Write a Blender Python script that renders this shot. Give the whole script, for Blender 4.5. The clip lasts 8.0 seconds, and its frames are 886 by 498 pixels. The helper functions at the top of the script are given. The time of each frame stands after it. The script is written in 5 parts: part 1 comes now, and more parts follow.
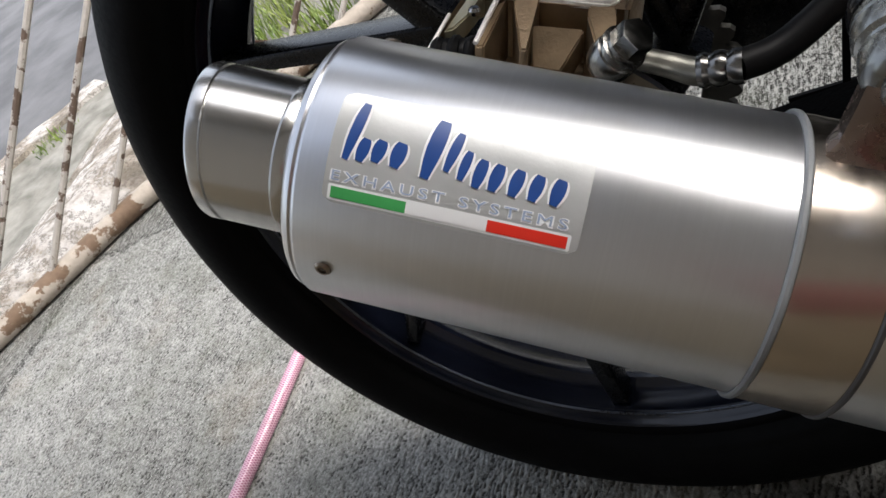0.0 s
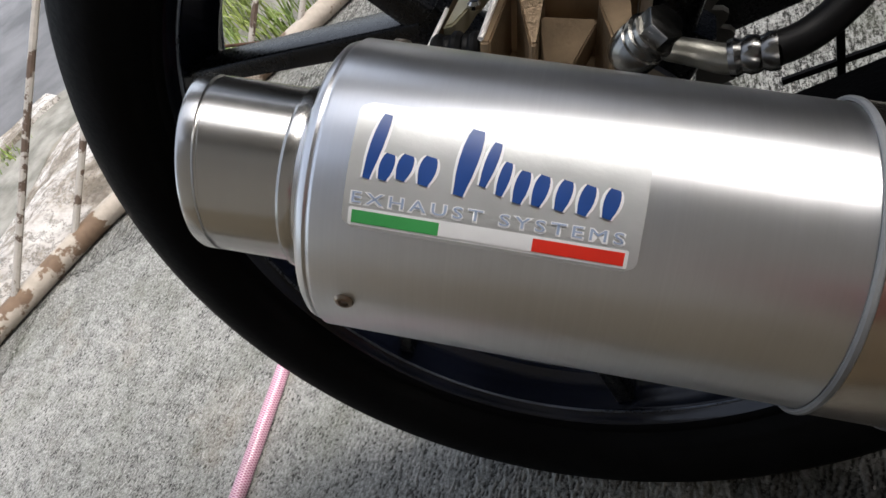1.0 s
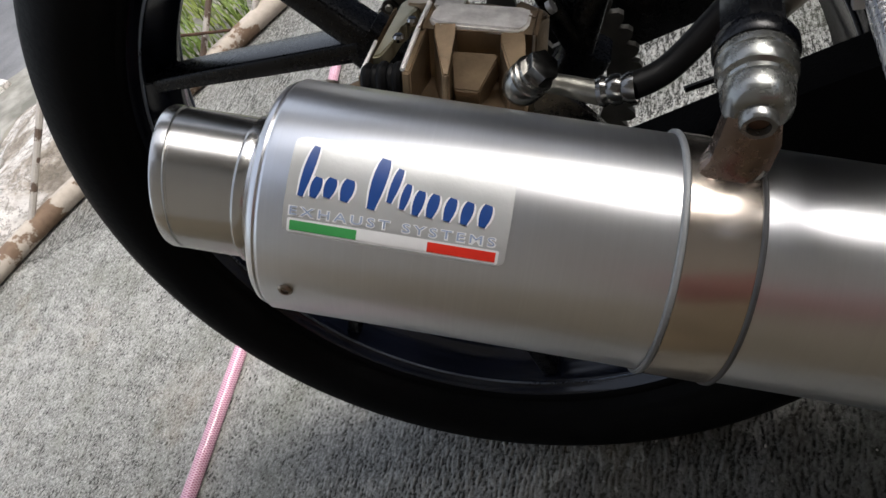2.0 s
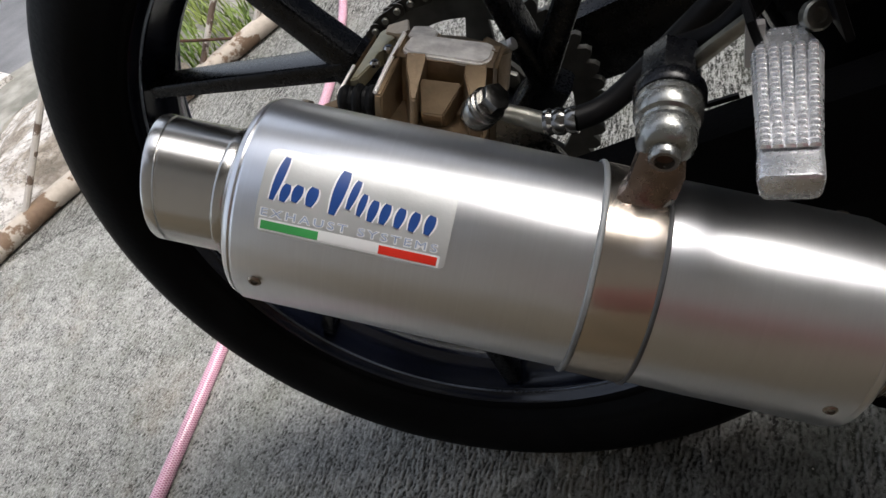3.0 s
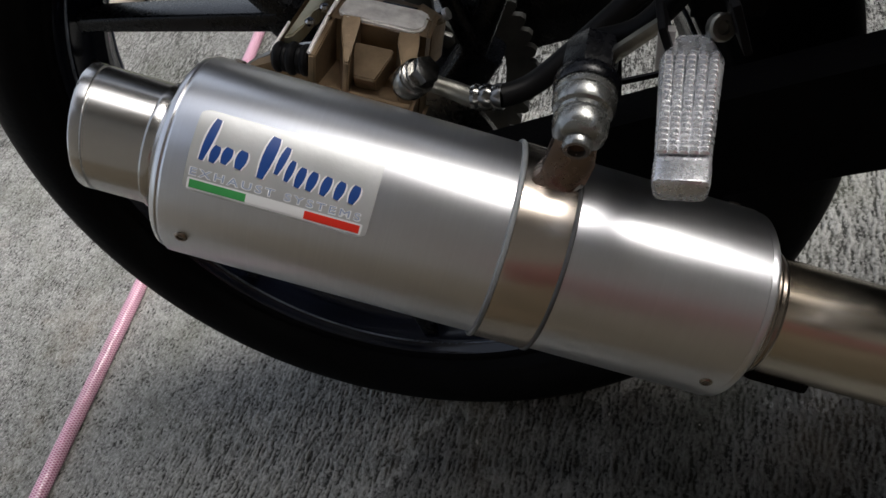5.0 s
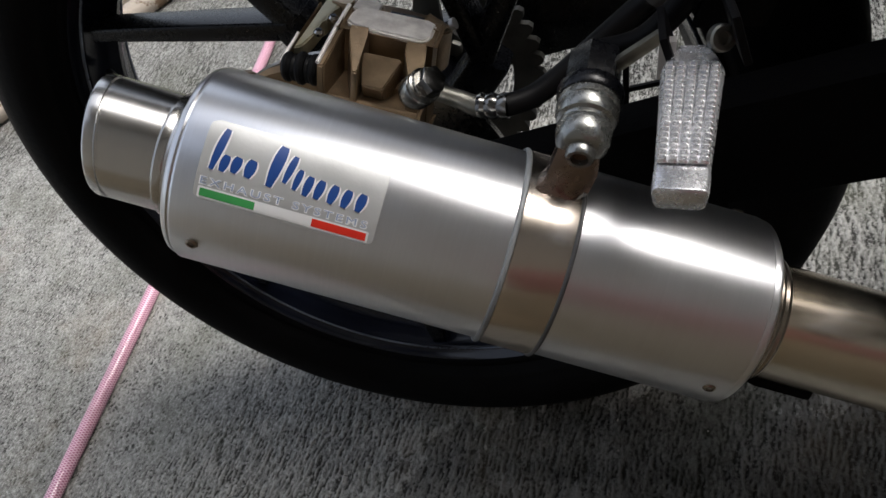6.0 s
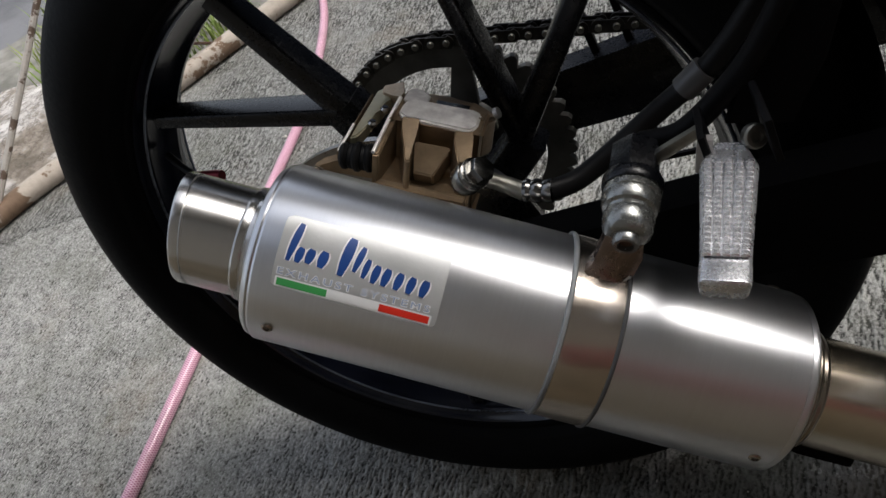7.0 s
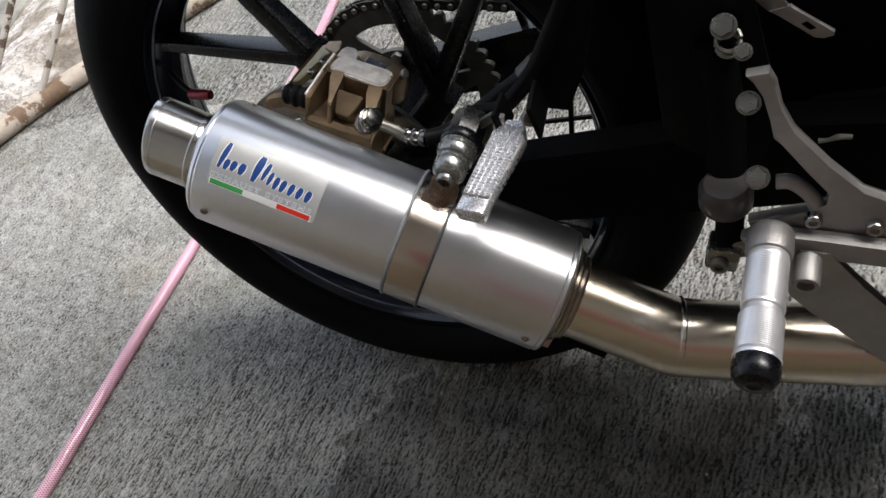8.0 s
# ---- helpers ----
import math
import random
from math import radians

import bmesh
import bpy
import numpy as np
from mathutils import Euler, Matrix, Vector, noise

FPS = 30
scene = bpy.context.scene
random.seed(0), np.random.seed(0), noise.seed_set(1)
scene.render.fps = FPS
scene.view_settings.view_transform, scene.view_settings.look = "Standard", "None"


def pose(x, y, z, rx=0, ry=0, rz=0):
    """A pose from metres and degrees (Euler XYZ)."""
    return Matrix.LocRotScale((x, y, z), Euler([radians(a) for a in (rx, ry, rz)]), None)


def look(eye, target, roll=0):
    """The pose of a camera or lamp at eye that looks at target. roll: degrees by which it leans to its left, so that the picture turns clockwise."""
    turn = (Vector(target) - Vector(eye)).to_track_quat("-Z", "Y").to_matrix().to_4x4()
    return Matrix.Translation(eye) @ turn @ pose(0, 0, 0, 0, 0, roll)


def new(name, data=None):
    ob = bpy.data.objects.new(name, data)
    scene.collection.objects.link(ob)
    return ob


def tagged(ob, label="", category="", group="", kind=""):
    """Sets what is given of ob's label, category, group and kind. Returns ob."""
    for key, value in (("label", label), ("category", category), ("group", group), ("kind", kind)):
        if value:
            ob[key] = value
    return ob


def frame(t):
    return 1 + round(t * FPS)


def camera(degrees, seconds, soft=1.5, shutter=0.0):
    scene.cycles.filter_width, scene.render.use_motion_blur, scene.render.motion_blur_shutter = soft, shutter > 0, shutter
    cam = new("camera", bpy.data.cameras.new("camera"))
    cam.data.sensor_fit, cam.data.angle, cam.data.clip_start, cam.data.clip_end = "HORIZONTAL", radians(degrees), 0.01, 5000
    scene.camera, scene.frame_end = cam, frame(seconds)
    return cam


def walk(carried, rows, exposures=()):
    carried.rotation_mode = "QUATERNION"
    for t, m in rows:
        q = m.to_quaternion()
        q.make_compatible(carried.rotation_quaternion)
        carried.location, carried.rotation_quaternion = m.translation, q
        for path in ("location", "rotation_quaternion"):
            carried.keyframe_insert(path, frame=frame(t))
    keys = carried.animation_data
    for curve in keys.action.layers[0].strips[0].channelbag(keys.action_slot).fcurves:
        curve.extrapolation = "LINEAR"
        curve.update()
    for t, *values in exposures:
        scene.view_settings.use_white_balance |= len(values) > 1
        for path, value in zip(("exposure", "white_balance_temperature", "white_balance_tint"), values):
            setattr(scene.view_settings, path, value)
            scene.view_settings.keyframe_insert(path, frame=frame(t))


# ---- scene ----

# ---- camera and its walk ----
cam = camera(60.8, 8.0, 1.5)
PATH = [
    (0, (0.1637, -0.3149, 0.5939), (-0.2106, 0.1356, 0.1253), -34.22),
    (0.3, (0.1409, -0.3015, 0.5944), (-0.2166, 0.1442, 0.1086), -35.90),
    (0.5, (0.1364, -0.2975, 0.5917), (-0.2080, 0.1584, 0.1059), -35.58),
    (0.7, (0.1365, -0.2975, 0.5920), (-0.2121, 0.1544, 0.1053), -36.81),
    (1, (0.1381, -0.2994, 0.5921), (-0.2085, 0.1544, 0.1058), -36.12),
    (1.2, (0.1396, -0.2973, 0.5911), (-0.2078, 0.1570, 0.1059), -36.81),
    (2.3, (0.1898, -0.3363, 0.6350), (-0.1168, 0.1061, 0.1126), -34.51),
    (2.5, (0.1931, -0.3386, 0.6350), (-0.1221, 0.0963, 0.1117), -34.69),
    (2.7, (0.1956, -0.3452, 0.6446), (-0.1003, 0.0839, 0.1053), -32.72),
    (3, (0.2062, -0.3496, 0.6437), (-0.0982, 0.1102, 0.1354), -30.76),
    (3.3, (0.2085, -0.3555, 0.6425), (-0.0524, 0.0978, 0.1049), -28.74),
    (3.5, (0.2091, -0.3598, 0.6395), (-0.0590, 0.0963, 0.1080), -28.82),
    (3.7, (0.2075, -0.3514, 0.6524), (-0.0571, 0.0997, 0.1148), -27.73),
    (4, (0.2071, -0.3537, 0.6503), (-0.0601, 0.1107, 0.1255), -26.59),
    (4.2, (0.2075, -0.3445, 0.6659), (-0.0552, 0.1095, 0.1298), -25.51),
    (4.5, (0.2148, -0.3535, 0.6555), (-0.0365, 0.0860, 0.1021), -24.79),
    (4.7, (0.2159, -0.3525, 0.6571), (-0.0296, 0.0802, 0.0958), -24.54),
    (5.8, (0.2155, -0.3480, 0.6677), (-0.0244, 0.0763, 0.0976), -24.57),
    (6, (0.2196, -0.3522, 0.6642), (-0.0330, 0.0776, 0.1039), -25.20),
    (6.5, (0.2225, -0.3539, 0.6711), (-0.0399, 0.0809, 0.1191), -25.87),
    (6.7, (0.2152, -0.3570, 0.6749), (-0.0512, 0.0946, 0.1386), -25.55),
    (7, (0.2146, -0.3592, 0.6947), (-0.0556, 0.1066, 0.1727), -25.90),
    (7.2, (0.2393, -0.3689, 0.7193), (0.0320, 0.1050, 0.1762), -18.41),
    (7.5, (0.2866, -0.4027, 0.7465), (0.0549, 0.0430, 0.1896), -19.33),
    (7.7, (0.3204, -0.4191, 0.7587), (0.0446, 0.0006, 0.2017), -23.08),
    (8, (0.3557, -0.4246, 0.7696), (0.0558, -0.0242, 0.2108), -24.15),
]
walk(cam, [(t, look(eye, target, roll)) for t, eye, target, roll in PATH],
     [(0, 1.38), (1, 1.31), (2.5, 1.27), (3.5, 1.35), (4, 1.03), (4.5, 0.82), (6, 1.06), (7, 0.86), (7.5, 1.24), (8, 1.38)])

# ---- world, sun and exposure ----
world = bpy.data.worlds.new("sky")
scene.world = world
world.use_nodes = True
wn, wl = world.node_tree.nodes, world.node_tree.links
sky = wn.new("ShaderNodeTexSky")
sky.sky_type = "NISHITA"
sky.sun_disc = False
sky.sun_elevation = radians(57)
sky.sun_rotation = radians(58)
sky.dust_density = 4.0
haze = wn.new("ShaderNodeHueSaturation")
haze.inputs["Saturation"].default_value = 0.52
wl.new(sky.outputs[0], haze.inputs["Color"])
wl.new(haze.outputs[0], wn["Background"].inputs[0])
wn["Background"].inputs[1].default_value = 0.15
sun_data = bpy.data.lights.new("sun", "SUN")
sun_data.energy, sun_data.angle, sun_data.color = 0.71, radians(26), (1.0, 0.985, 0.97)
sun = new("sun", sun_data)
sun.matrix_world = look((2.7, 1.7, 5.0), (0, 0, 0))


# ---- materials ----
def blank(name):
    m = bpy.data.materials.new(name)
    m.use_nodes = True
    n, l = m.node_tree.nodes, m.node_tree.links
    return m, n, l, n["Principled BSDF"]


def noise_node(n, l, vector, scale, detail=5.0, rough=0.55):
    t = n.new("ShaderNodeTexNoise")
    t.inputs["Scale"].default_value, t.inputs["Detail"].default_value, t.inputs["Roughness"].default_value = scale, detail, rough
    l.new(vector, t.inputs["Vector"])
    return t.outputs["Fac"]


def ramp_node(n, l, fac, stops):
    r = n.new("ShaderNodeValToRGB")
    e = r.color_ramp.elements
    while len(e) < len(stops):
        e.new(0.5)
    for k, (p, c) in enumerate(stops):
        e[k].position, e[k].color = p, (*c, 1)
    l.new(fac, r.inputs["Fac"])
    return r.outputs["Color"]


def mix_node(n, l, fac, a, b, kind="MIX"):
    m = n.new("ShaderNodeMix")
    m.data_type, m.blend_type = "RGBA", kind
    for sock, v in ((m.inputs[0], fac), (m.inputs[6], a), (m.inputs[7], b)):
        if isinstance(v, float):
            sock.default_value = v
        elif isinstance(v, tuple):
            sock.default_value = (*v, 1)
        else:
            l.new(v, sock)
    return m.outputs[2]


def math_node(n, l, op, a, b):
    m = n.new("ShaderNodeMath")
    m.operation = op
    for sock, v in zip(m.inputs, (a, b)):
        if isinstance(v, (int, float)):
            sock.default_value = v
        else:
            l.new(v, sock)
    return m.outputs[0]


def bump_node(n, l, b, height, strength, distance):
    p = n.new("ShaderNodeBump")
    p.inputs["Strength"].default_value, p.inputs["Distance"].default_value = strength, distance
    l.new(height, p.inputs["Height"])
    l.new(p.outputs["Normal"], b.inputs["Normal"])


def stretched(n, l, coord, scale):
    m = n.new("ShaderNodeMapping")
    m.inputs["Scale"].default_value = scale
    l.new(coord, m.inputs["Vector"])
    return m.outputs["Vector"]


def material(name, color, rough=0.5, metal=0.0, var=0.15, scale=30.0, bump=0.1, fine_scale=300.0, second=None, spec=0.5, spread=0.08):
    """A surface whose colour and gloss vary at two scales, with fine relief."""
    m, n, l, b = blank(name)
    b.inputs["Metallic"].default_value = metal
    b.inputs["Specular IOR Level"].default_value = spec
    co = n.new("ShaderNodeTexCoord").outputs["Object"]
    big, fine = noise_node(n, l, co, scale), noise_node(n, l, co, fine_scale, 3)
    c1 = color if second else tuple(c * (1 - var) for c in color)
    c2 = second or tuple(min(1, c * (1 + var)) for c in color)
    l.new(ramp_node(n, l, big, [(0.35, c1), (0.65, c2)]), b.inputs["Base Color"])
    both = math_node(n, l, "ADD", math_node(n, l, "MULTIPLY", big, 0.5), math_node(n, l, "MULTIPLY", fine, 0.5))
    r = n.new("ShaderNodeMapRange")
    r.inputs["From Min"].default_value, r.inputs["From Max"].default_value = 0.3, 0.7
    r.inputs["To Min"].default_value, r.inputs["To Max"].default_value = max(0.03, rough - spread), min(1, rough + spread)
    l.new(both, r.inputs["Value"])
    l.new(r.outputs["Result"], b.inputs["Roughness"])
    if bump:
        bump_node(n, l, b, fine, bump, 0.0015)
    return m


def brushed(name, color, rough, tint=None):
    """Metal with fine brushing; the lines run round the axis of the part (its z)."""
    m, n, l, b = blank(name)
    b.inputs["Metallic"].default_value = 1.0
    co = n.new("ShaderNodeTexCoord").outputs["Object"]
    smudge = noise_node(n, l, co, 9, 2)
    grain = noise_node(n, l, stretched(n, l, co, (5, 5, 420)), 1.0, 2)
    base = mix_node(n, l, smudge, tuple(c * 0.9 for c in color), color)
    base = mix_node(n, l, ramp_node(n, l, grain, [(0.3, (0, 0, 0)), (0.7, (1, 1, 1))]), base, tuple(c * 0.92 for c in color))
    streak = noise_node(n, l, stretched(n, l, co, (9, 9, 1300)), 1.0, 3, 0.7)
    base = mix_node(n, l, ramp_node(n, l, streak, [(0.35, (0.6, 0.6, 0.6)), (0.6, (0, 0, 0))]), base, tuple(c * 0.9 for c in color))
    film = noise_node(n, l, co, 26, 6, 0.65)
    base = mix_node(n, l, ramp_node(n, l, film, [(0.45, (0, 0, 0)), (0.75, (0.4, 0.4, 0.4))]), base, (color[0] * 0.8, color[1] * 0.77, color[2] * 0.72))
    if tint:
        band = noise_node(n, l, stretched(n, l, co, (3, 3, 14)), 1.0, 2)
        base = mix_node(n, l, ramp_node(n, l, band, [(0.4, (0, 0, 0)), (0.65, (1, 1, 1))]), base, tint)
    l.new(base, b.inputs["Base Color"])
    r = math_node(n, l, "ADD", math_node(n, l, "MULTIPLY", smudge, 0.14), rough - 0.07)
    r = math_node(n, l, "ADD", r, math_node(n, l, "MULTIPLY", math_node(n, l, "SUBTRACT", grain, 0.5), 0.09))
    l.new(r, b.inputs["Roughness"])
    # the brushing runs round the part: gloss is drawn out along its axis
    tangent = n.new("ShaderNodeTangent")
    tangent.direction_type, tangent.axis = "RADIAL", "Z"
    l.new(tangent.outputs[0], b.inputs["Tangent"])
    b.inputs["Anisotropic"].default_value = 0.4
    b.inputs["Anisotropic Rotation"].default_value = 0.25
    return m


def concrete_material(name, relief=False):
    """Stained concrete with painted shade. With relief the broom marks are in the mesh, their grooves coloured dark and
    crests light as shading.
    """
    m, n, l, b = blank(name)
    co = n.new("ShaderNodeTexCoord").outputs["Object"]
    stain = noise_node(n, l, co, 2.6, 7, 0.62)
    blotch = noise_node(n, l, co, 17, 7, 0.7)
    grit = noise_node(n, l, co, 330, 4, 0.75)
    warp = n.new("ShaderNodeMix")
    warp.data_type = "VECTOR"
    warp.inputs[0].default_value = 0.004
    wob = n.new("ShaderNodeTexNoise")
    wob.inputs["Scale"].default_value, wob.inputs["Detail"].default_value = 9, 4
    l.new(co, wob.inputs["Vector"])
    l.new(co, warp.inputs[4])
    l.new(wob.outputs["Color"], warp.inputs[5])
    bent = warp.outputs[1]
    broom = noise_node(n, l, stretched(n, l, bent, (290, 46, 1)), 1.0, 6, 0.75)
    wide = noise_node(n, l, stretched(n, l, bent, (120, 20, 1)), 1.0, 6, 0.7)
    patch = noise_node(n, l, co, 7, 5, 0.65)
    fine = noise_node(n, l, stretched(n, l, co, (210, 130, 1)), 1.0, 5, 0.75)
    c = ramp_node(n, l, stain, [(0.32, (0.27, 0.272, 0.252)), (0.48, (0.35, 0.353, 0.33)), (0.66, (0.46, 0.459, 0.434))])
    c = mix_node(n, l, ramp_node(n, l, blotch, [(0.42, (0, 0, 0)), (0.68, (0.7, 0.7, 0.7))]), c, (0.21, 0.21, 0.19))
    c = mix_node(n, l, ramp_node(n, l, fine, [(0.4, (0.5, 0.5, 0.5)), (0.5, (0, 0, 0))]), c, (0.1, 0.1, 0.09))
    c = mix_node(n, l, ramp_node(n, l, fine, [(0.53, (0, 0, 0)), (0.65, (0.28, 0.28, 0.28))]), c, (0.52, 0.51, 0.48))
    # the broom marks are worn off towards the road and deep away from it
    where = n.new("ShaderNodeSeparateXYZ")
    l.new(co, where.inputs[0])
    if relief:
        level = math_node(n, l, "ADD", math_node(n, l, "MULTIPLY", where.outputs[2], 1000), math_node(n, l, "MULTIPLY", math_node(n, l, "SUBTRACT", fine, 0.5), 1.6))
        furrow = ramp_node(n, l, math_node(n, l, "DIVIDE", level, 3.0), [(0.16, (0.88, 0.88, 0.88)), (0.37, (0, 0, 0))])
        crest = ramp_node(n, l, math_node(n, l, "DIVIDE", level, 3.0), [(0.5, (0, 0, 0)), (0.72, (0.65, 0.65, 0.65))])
    else:
        furrow = ramp_node(n, l, math_node(n, l, "ADD", math_node(n, l, "MULTIPLY", fine, 0.3), math_node(n, l, "ADD", math_node(n, l, "MULTIPLY", broom, 0.45), math_node(n, l, "MULTIPLY", wide, 0.25))), [(0.475, (1, 1, 1)), (0.503, (0, 0, 0))])
        crest = ramp_node(n, l, math_node(n, l, "ADD", math_node(n, l, "MULTIPLY", fine, 0.35), math_node(n, l, "ADD", math_node(n, l, "MULTIPLY", broom, 0.45), math_node(n, l, "MULTIPLY", wide, 0.2))), [(0.522, (0, 0, 0)), (0.555, (0.9, 0.9, 0.9))])
    deep = n.new("ShaderNodeMapRange")
    deep.inputs["From Min"].default_value, deep.inputs["From Max"].default_value = -0.42, -0.08
    deep.inputs["To Min"].default_value, deep.inputs["To Max"].default_value = -0.02, 0.2
    l.new(where.outputs[0], deep.inputs["Value"])
    worn = ramp_node(n, l, math_node(n, l, "ADD", patch, deep.outputs["Result"]), [(0.4, (0.3, 0.3, 0.3)), (0.58, (1, 1, 1))])
    if not relief:
        furrow, crest = mix_node(n, l, 1.0, furrow, worn, "MULTIPLY"), mix_node(n, l, 1.0, crest, worn, "MULTIPLY")
    # groove shade and crest light put into the colour along the broom marks
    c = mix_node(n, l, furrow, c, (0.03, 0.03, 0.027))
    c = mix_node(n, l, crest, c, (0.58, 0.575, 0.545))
    c = mix_node(n, l, ramp_node(n, l, grit, [(0.54, (0, 0, 0)), (0.65, (0.8, 0.8, 0.8))]), c, (0.6, 0.595, 0.565))
    c = mix_node(n, l, ramp_node(n, l, grit, [(0.34, (0.8, 0.8, 0.8)), (0.42, (0, 0, 0))]), c, (0.06, 0.06, 0.052))
    moss = noise_node(n, l, co, 6.5, 6, 0.65)
    c = mix_node(n, l, ramp_node(n, l, moss, [(0.5, (0, 0, 0)), (0.68, (0.4, 0.4, 0.4))]), c, (0.17, 0.18, 0.13))
    tan = noise_node(n, l, stretched(n, l, co, (4.5, 4.5, 1)), 1.0, 6, 0.65)
    c = mix_node(n, l, ramp_node(n, l, tan, [(0.55, (0, 0, 0)), (0.72, (0.5, 0.5, 0.5))]), c, (0.33, 0.28, 0.21))
    # shade beneath and beside the machine, painted as a dark patch with uneven edges
    shade_noise = noise_node(n, l, co, 11, 5, 0.6)
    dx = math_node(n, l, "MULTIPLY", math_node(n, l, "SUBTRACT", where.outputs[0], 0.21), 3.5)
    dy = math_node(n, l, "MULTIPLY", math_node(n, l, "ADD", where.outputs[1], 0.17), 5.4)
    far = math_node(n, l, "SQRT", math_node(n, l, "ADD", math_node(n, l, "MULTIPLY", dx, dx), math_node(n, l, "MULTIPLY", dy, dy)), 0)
    far = math_node(n, l, "ADD", far, math_node(n, l, "MULTIPLY", math_node(n, l, "SUBTRACT", shade_noise, 0.5), 1.5))
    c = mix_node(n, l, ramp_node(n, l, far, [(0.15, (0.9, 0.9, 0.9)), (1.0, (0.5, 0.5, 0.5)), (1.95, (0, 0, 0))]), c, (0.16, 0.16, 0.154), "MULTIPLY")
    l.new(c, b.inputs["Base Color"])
    b.inputs["Roughness"].default_value = 0.85
    b.inputs["Specular IOR Level"].default_value = 0.15
    h = math_node(n, l, "ADD", math_node(n, l, "MULTIPLY", math_node(n, l, "MULTIPLY", broom, worn), 1.1), math_node(n, l, "MULTIPLY", fine, 0.6))
    h = math_node(n, l, "ADD", h, math_node(n, l, "MULTIPLY", wide, 0.6))
    bump_node(n, l, b, math_node(n, l, "ADD", fine, grit) if relief else h, 1.0, 0.003 if relief else 0.01)
    return m


def flaking_paint(name, paint, rust, share, scale=26.0):
    """Old paint flaked off to rust."""
    m, n, l, b = blank(name)
    co = n.new("ShaderNodeTexCoord").outputs["Object"]
    flake = noise_node(n, l, co, scale, 8, 0.62)
    grime = noise_node(n, l, co, 90, 4)
    mask = ramp_node(n, l, flake, [(share, (0, 0, 0)), (share + 0.03, (1, 1, 1))])
    p = mix_node(n, l, grime, tuple(c * 0.6 for c in paint), paint)
    q = mix_node(n, l, grime, tuple(c * 0.5 for c in rust), rust)
    l.new(mix_node(n, l, mask, p, q), b.inputs["Base Color"])
    b.inputs["Roughness"].default_value = 0.75
    bump_node(n, l, b, math_node(n, l, "SUBTRACT", grime, mask), 0.5, 0.002)
    return m


def kerb_material():
    m, n, l, b = blank("whitewashed_cement")
    co = n.new("ShaderNodeTexCoord").outputs["Object"]
    patch = noise_node(n, l, co, 7, 8, 0.65)
    dirt = noise_node(n, l, co, 40, 6, 0.6)
    c = ramp_node(n, l, patch, [(0.36, (0.2, 0.17, 0.13)), (0.46, (0.38, 0.33, 0.27)), (0.52, (0.6, 0.56, 0.51)), (0.64, (0.74, 0.71, 0.66))])
    c = mix_node(n, l, ramp_node(n, l, dirt, [(0.5, (0, 0, 0)), (0.68, (0.7, 0.7, 0.7))]), c, (0.17, 0.14, 0.1))
    crack = noise_node(n, l, co, 19, 9, 0.72)
    c = mix_node(n, l, ramp_node(n, l, crack, [(0.47, (0, 0, 0)), (0.5, (0.8, 0.8, 0.8)), (0.53, (0, 0, 0))]), c, (0.12, 0.1, 0.075))
    l.new(c, b.inputs["Base Color"])
    b.inputs["Roughness"].default_value = 0.9
    bump_node(n, l, b, math_node(n, l, "ADD", patch, math_node(n, l, "ADD", dirt, crack)), 0.9, 0.012)
    return m


steel = brushed("brushed_steel", (0.775, 0.783, 0.8), 0.335)
collar_steel = brushed("dark_steel", (0.34, 0.29, 0.24), 0.28)
tip_steel = brushed("polished_steel", (0.7, 0.69, 0.665), 0.23)
strap_steel = brushed("strap_steel", (0.66, 0.585, 0.51), 0.25)
pipe_steel = brushed("heat_tinted_steel", (0.76, 0.7, 0.6), 0.225, (0.66, 0.55, 0.4))
dark_chrome = material("tarnished_chrome", (0.26, 0.255, 0.24), 0.22, 1.0, 0.25, 90, 0.05, 500)
chrome = material("chromed_steel", (0.5, 0.49, 0.47), 0.16, 1.0, 0.1, 60, 0.05, 500)
bracket_steel = material("browned_steel", (0.27, 0.205, 0.17), 0.27, 0.9, 0.25, 80, 0.05, 500)
bolt_steel = material("zinc_plated_steel", (0.26, 0.255, 0.225), 0.45, 1.0, 0.2, 90, 0.15, 500)
bush_zinc = material("worn_zinc", (0.27, 0.275, 0.26), 0.25, 0.8, 0.15, 70, 0.02, 400)
dull_zinc = material("dull_zinc", (0.25, 0.25, 0.23), 0.38, 0.9, 0.25, 90, 0.1, 500)
alu = material("bare_aluminium", (0.86, 0.86, 0.88), 0.36, 0.75, 0.05, 60, 0.04, 500)
grip_alu = material("polished_grip_aluminium", (0.92, 0.92, 0.94), 0.24, 0.82, 0.04, 60, 0.02, 500)
peg_alu = material("cast_peg_aluminium", (0.8, 0.81, 0.84), 0.28, 0.8, 0.06, 60, 0.05, 500)
cast_alu = material("blasted_aluminium", (0.38, 0.37, 0.36), 0.5, 0.85, 0.1, 50, 0.2, 700)
rubber = material("tyre_rubber", (0.0035, 0.0035, 0.0038), 0.6, 0, 0.25, 25, 0.15, 260, spec=0.06)
hose_rubber = material("black_rubber", (0.004, 0.004, 0.0044), 0.5, 0, 0.2, 40, 0.05, 400, spec=0.18)
black_paint = material("satin_black_paint", (0.003, 0.0034, 0.005), 0.28, 0, 0.2, 30, 0.03, 500, spec=0.35)
rim_black = material("rim_black_paint", (0.004, 0.0055, 0.012), 0.16, 0, 0.2, 30, 0.02, 500, spec=0.5)
rim_glint_metal = material("rim_highlight", (0.16, 0.18, 0.22), 0.3, 0.9, 0.5, 14, 0.02, 500)
engine_black = material("black_crinkle_paint", (0.003, 0.003, 0.0034), 0.6, 0, 0.2, 30, 0.2, 600, spec=0.04)
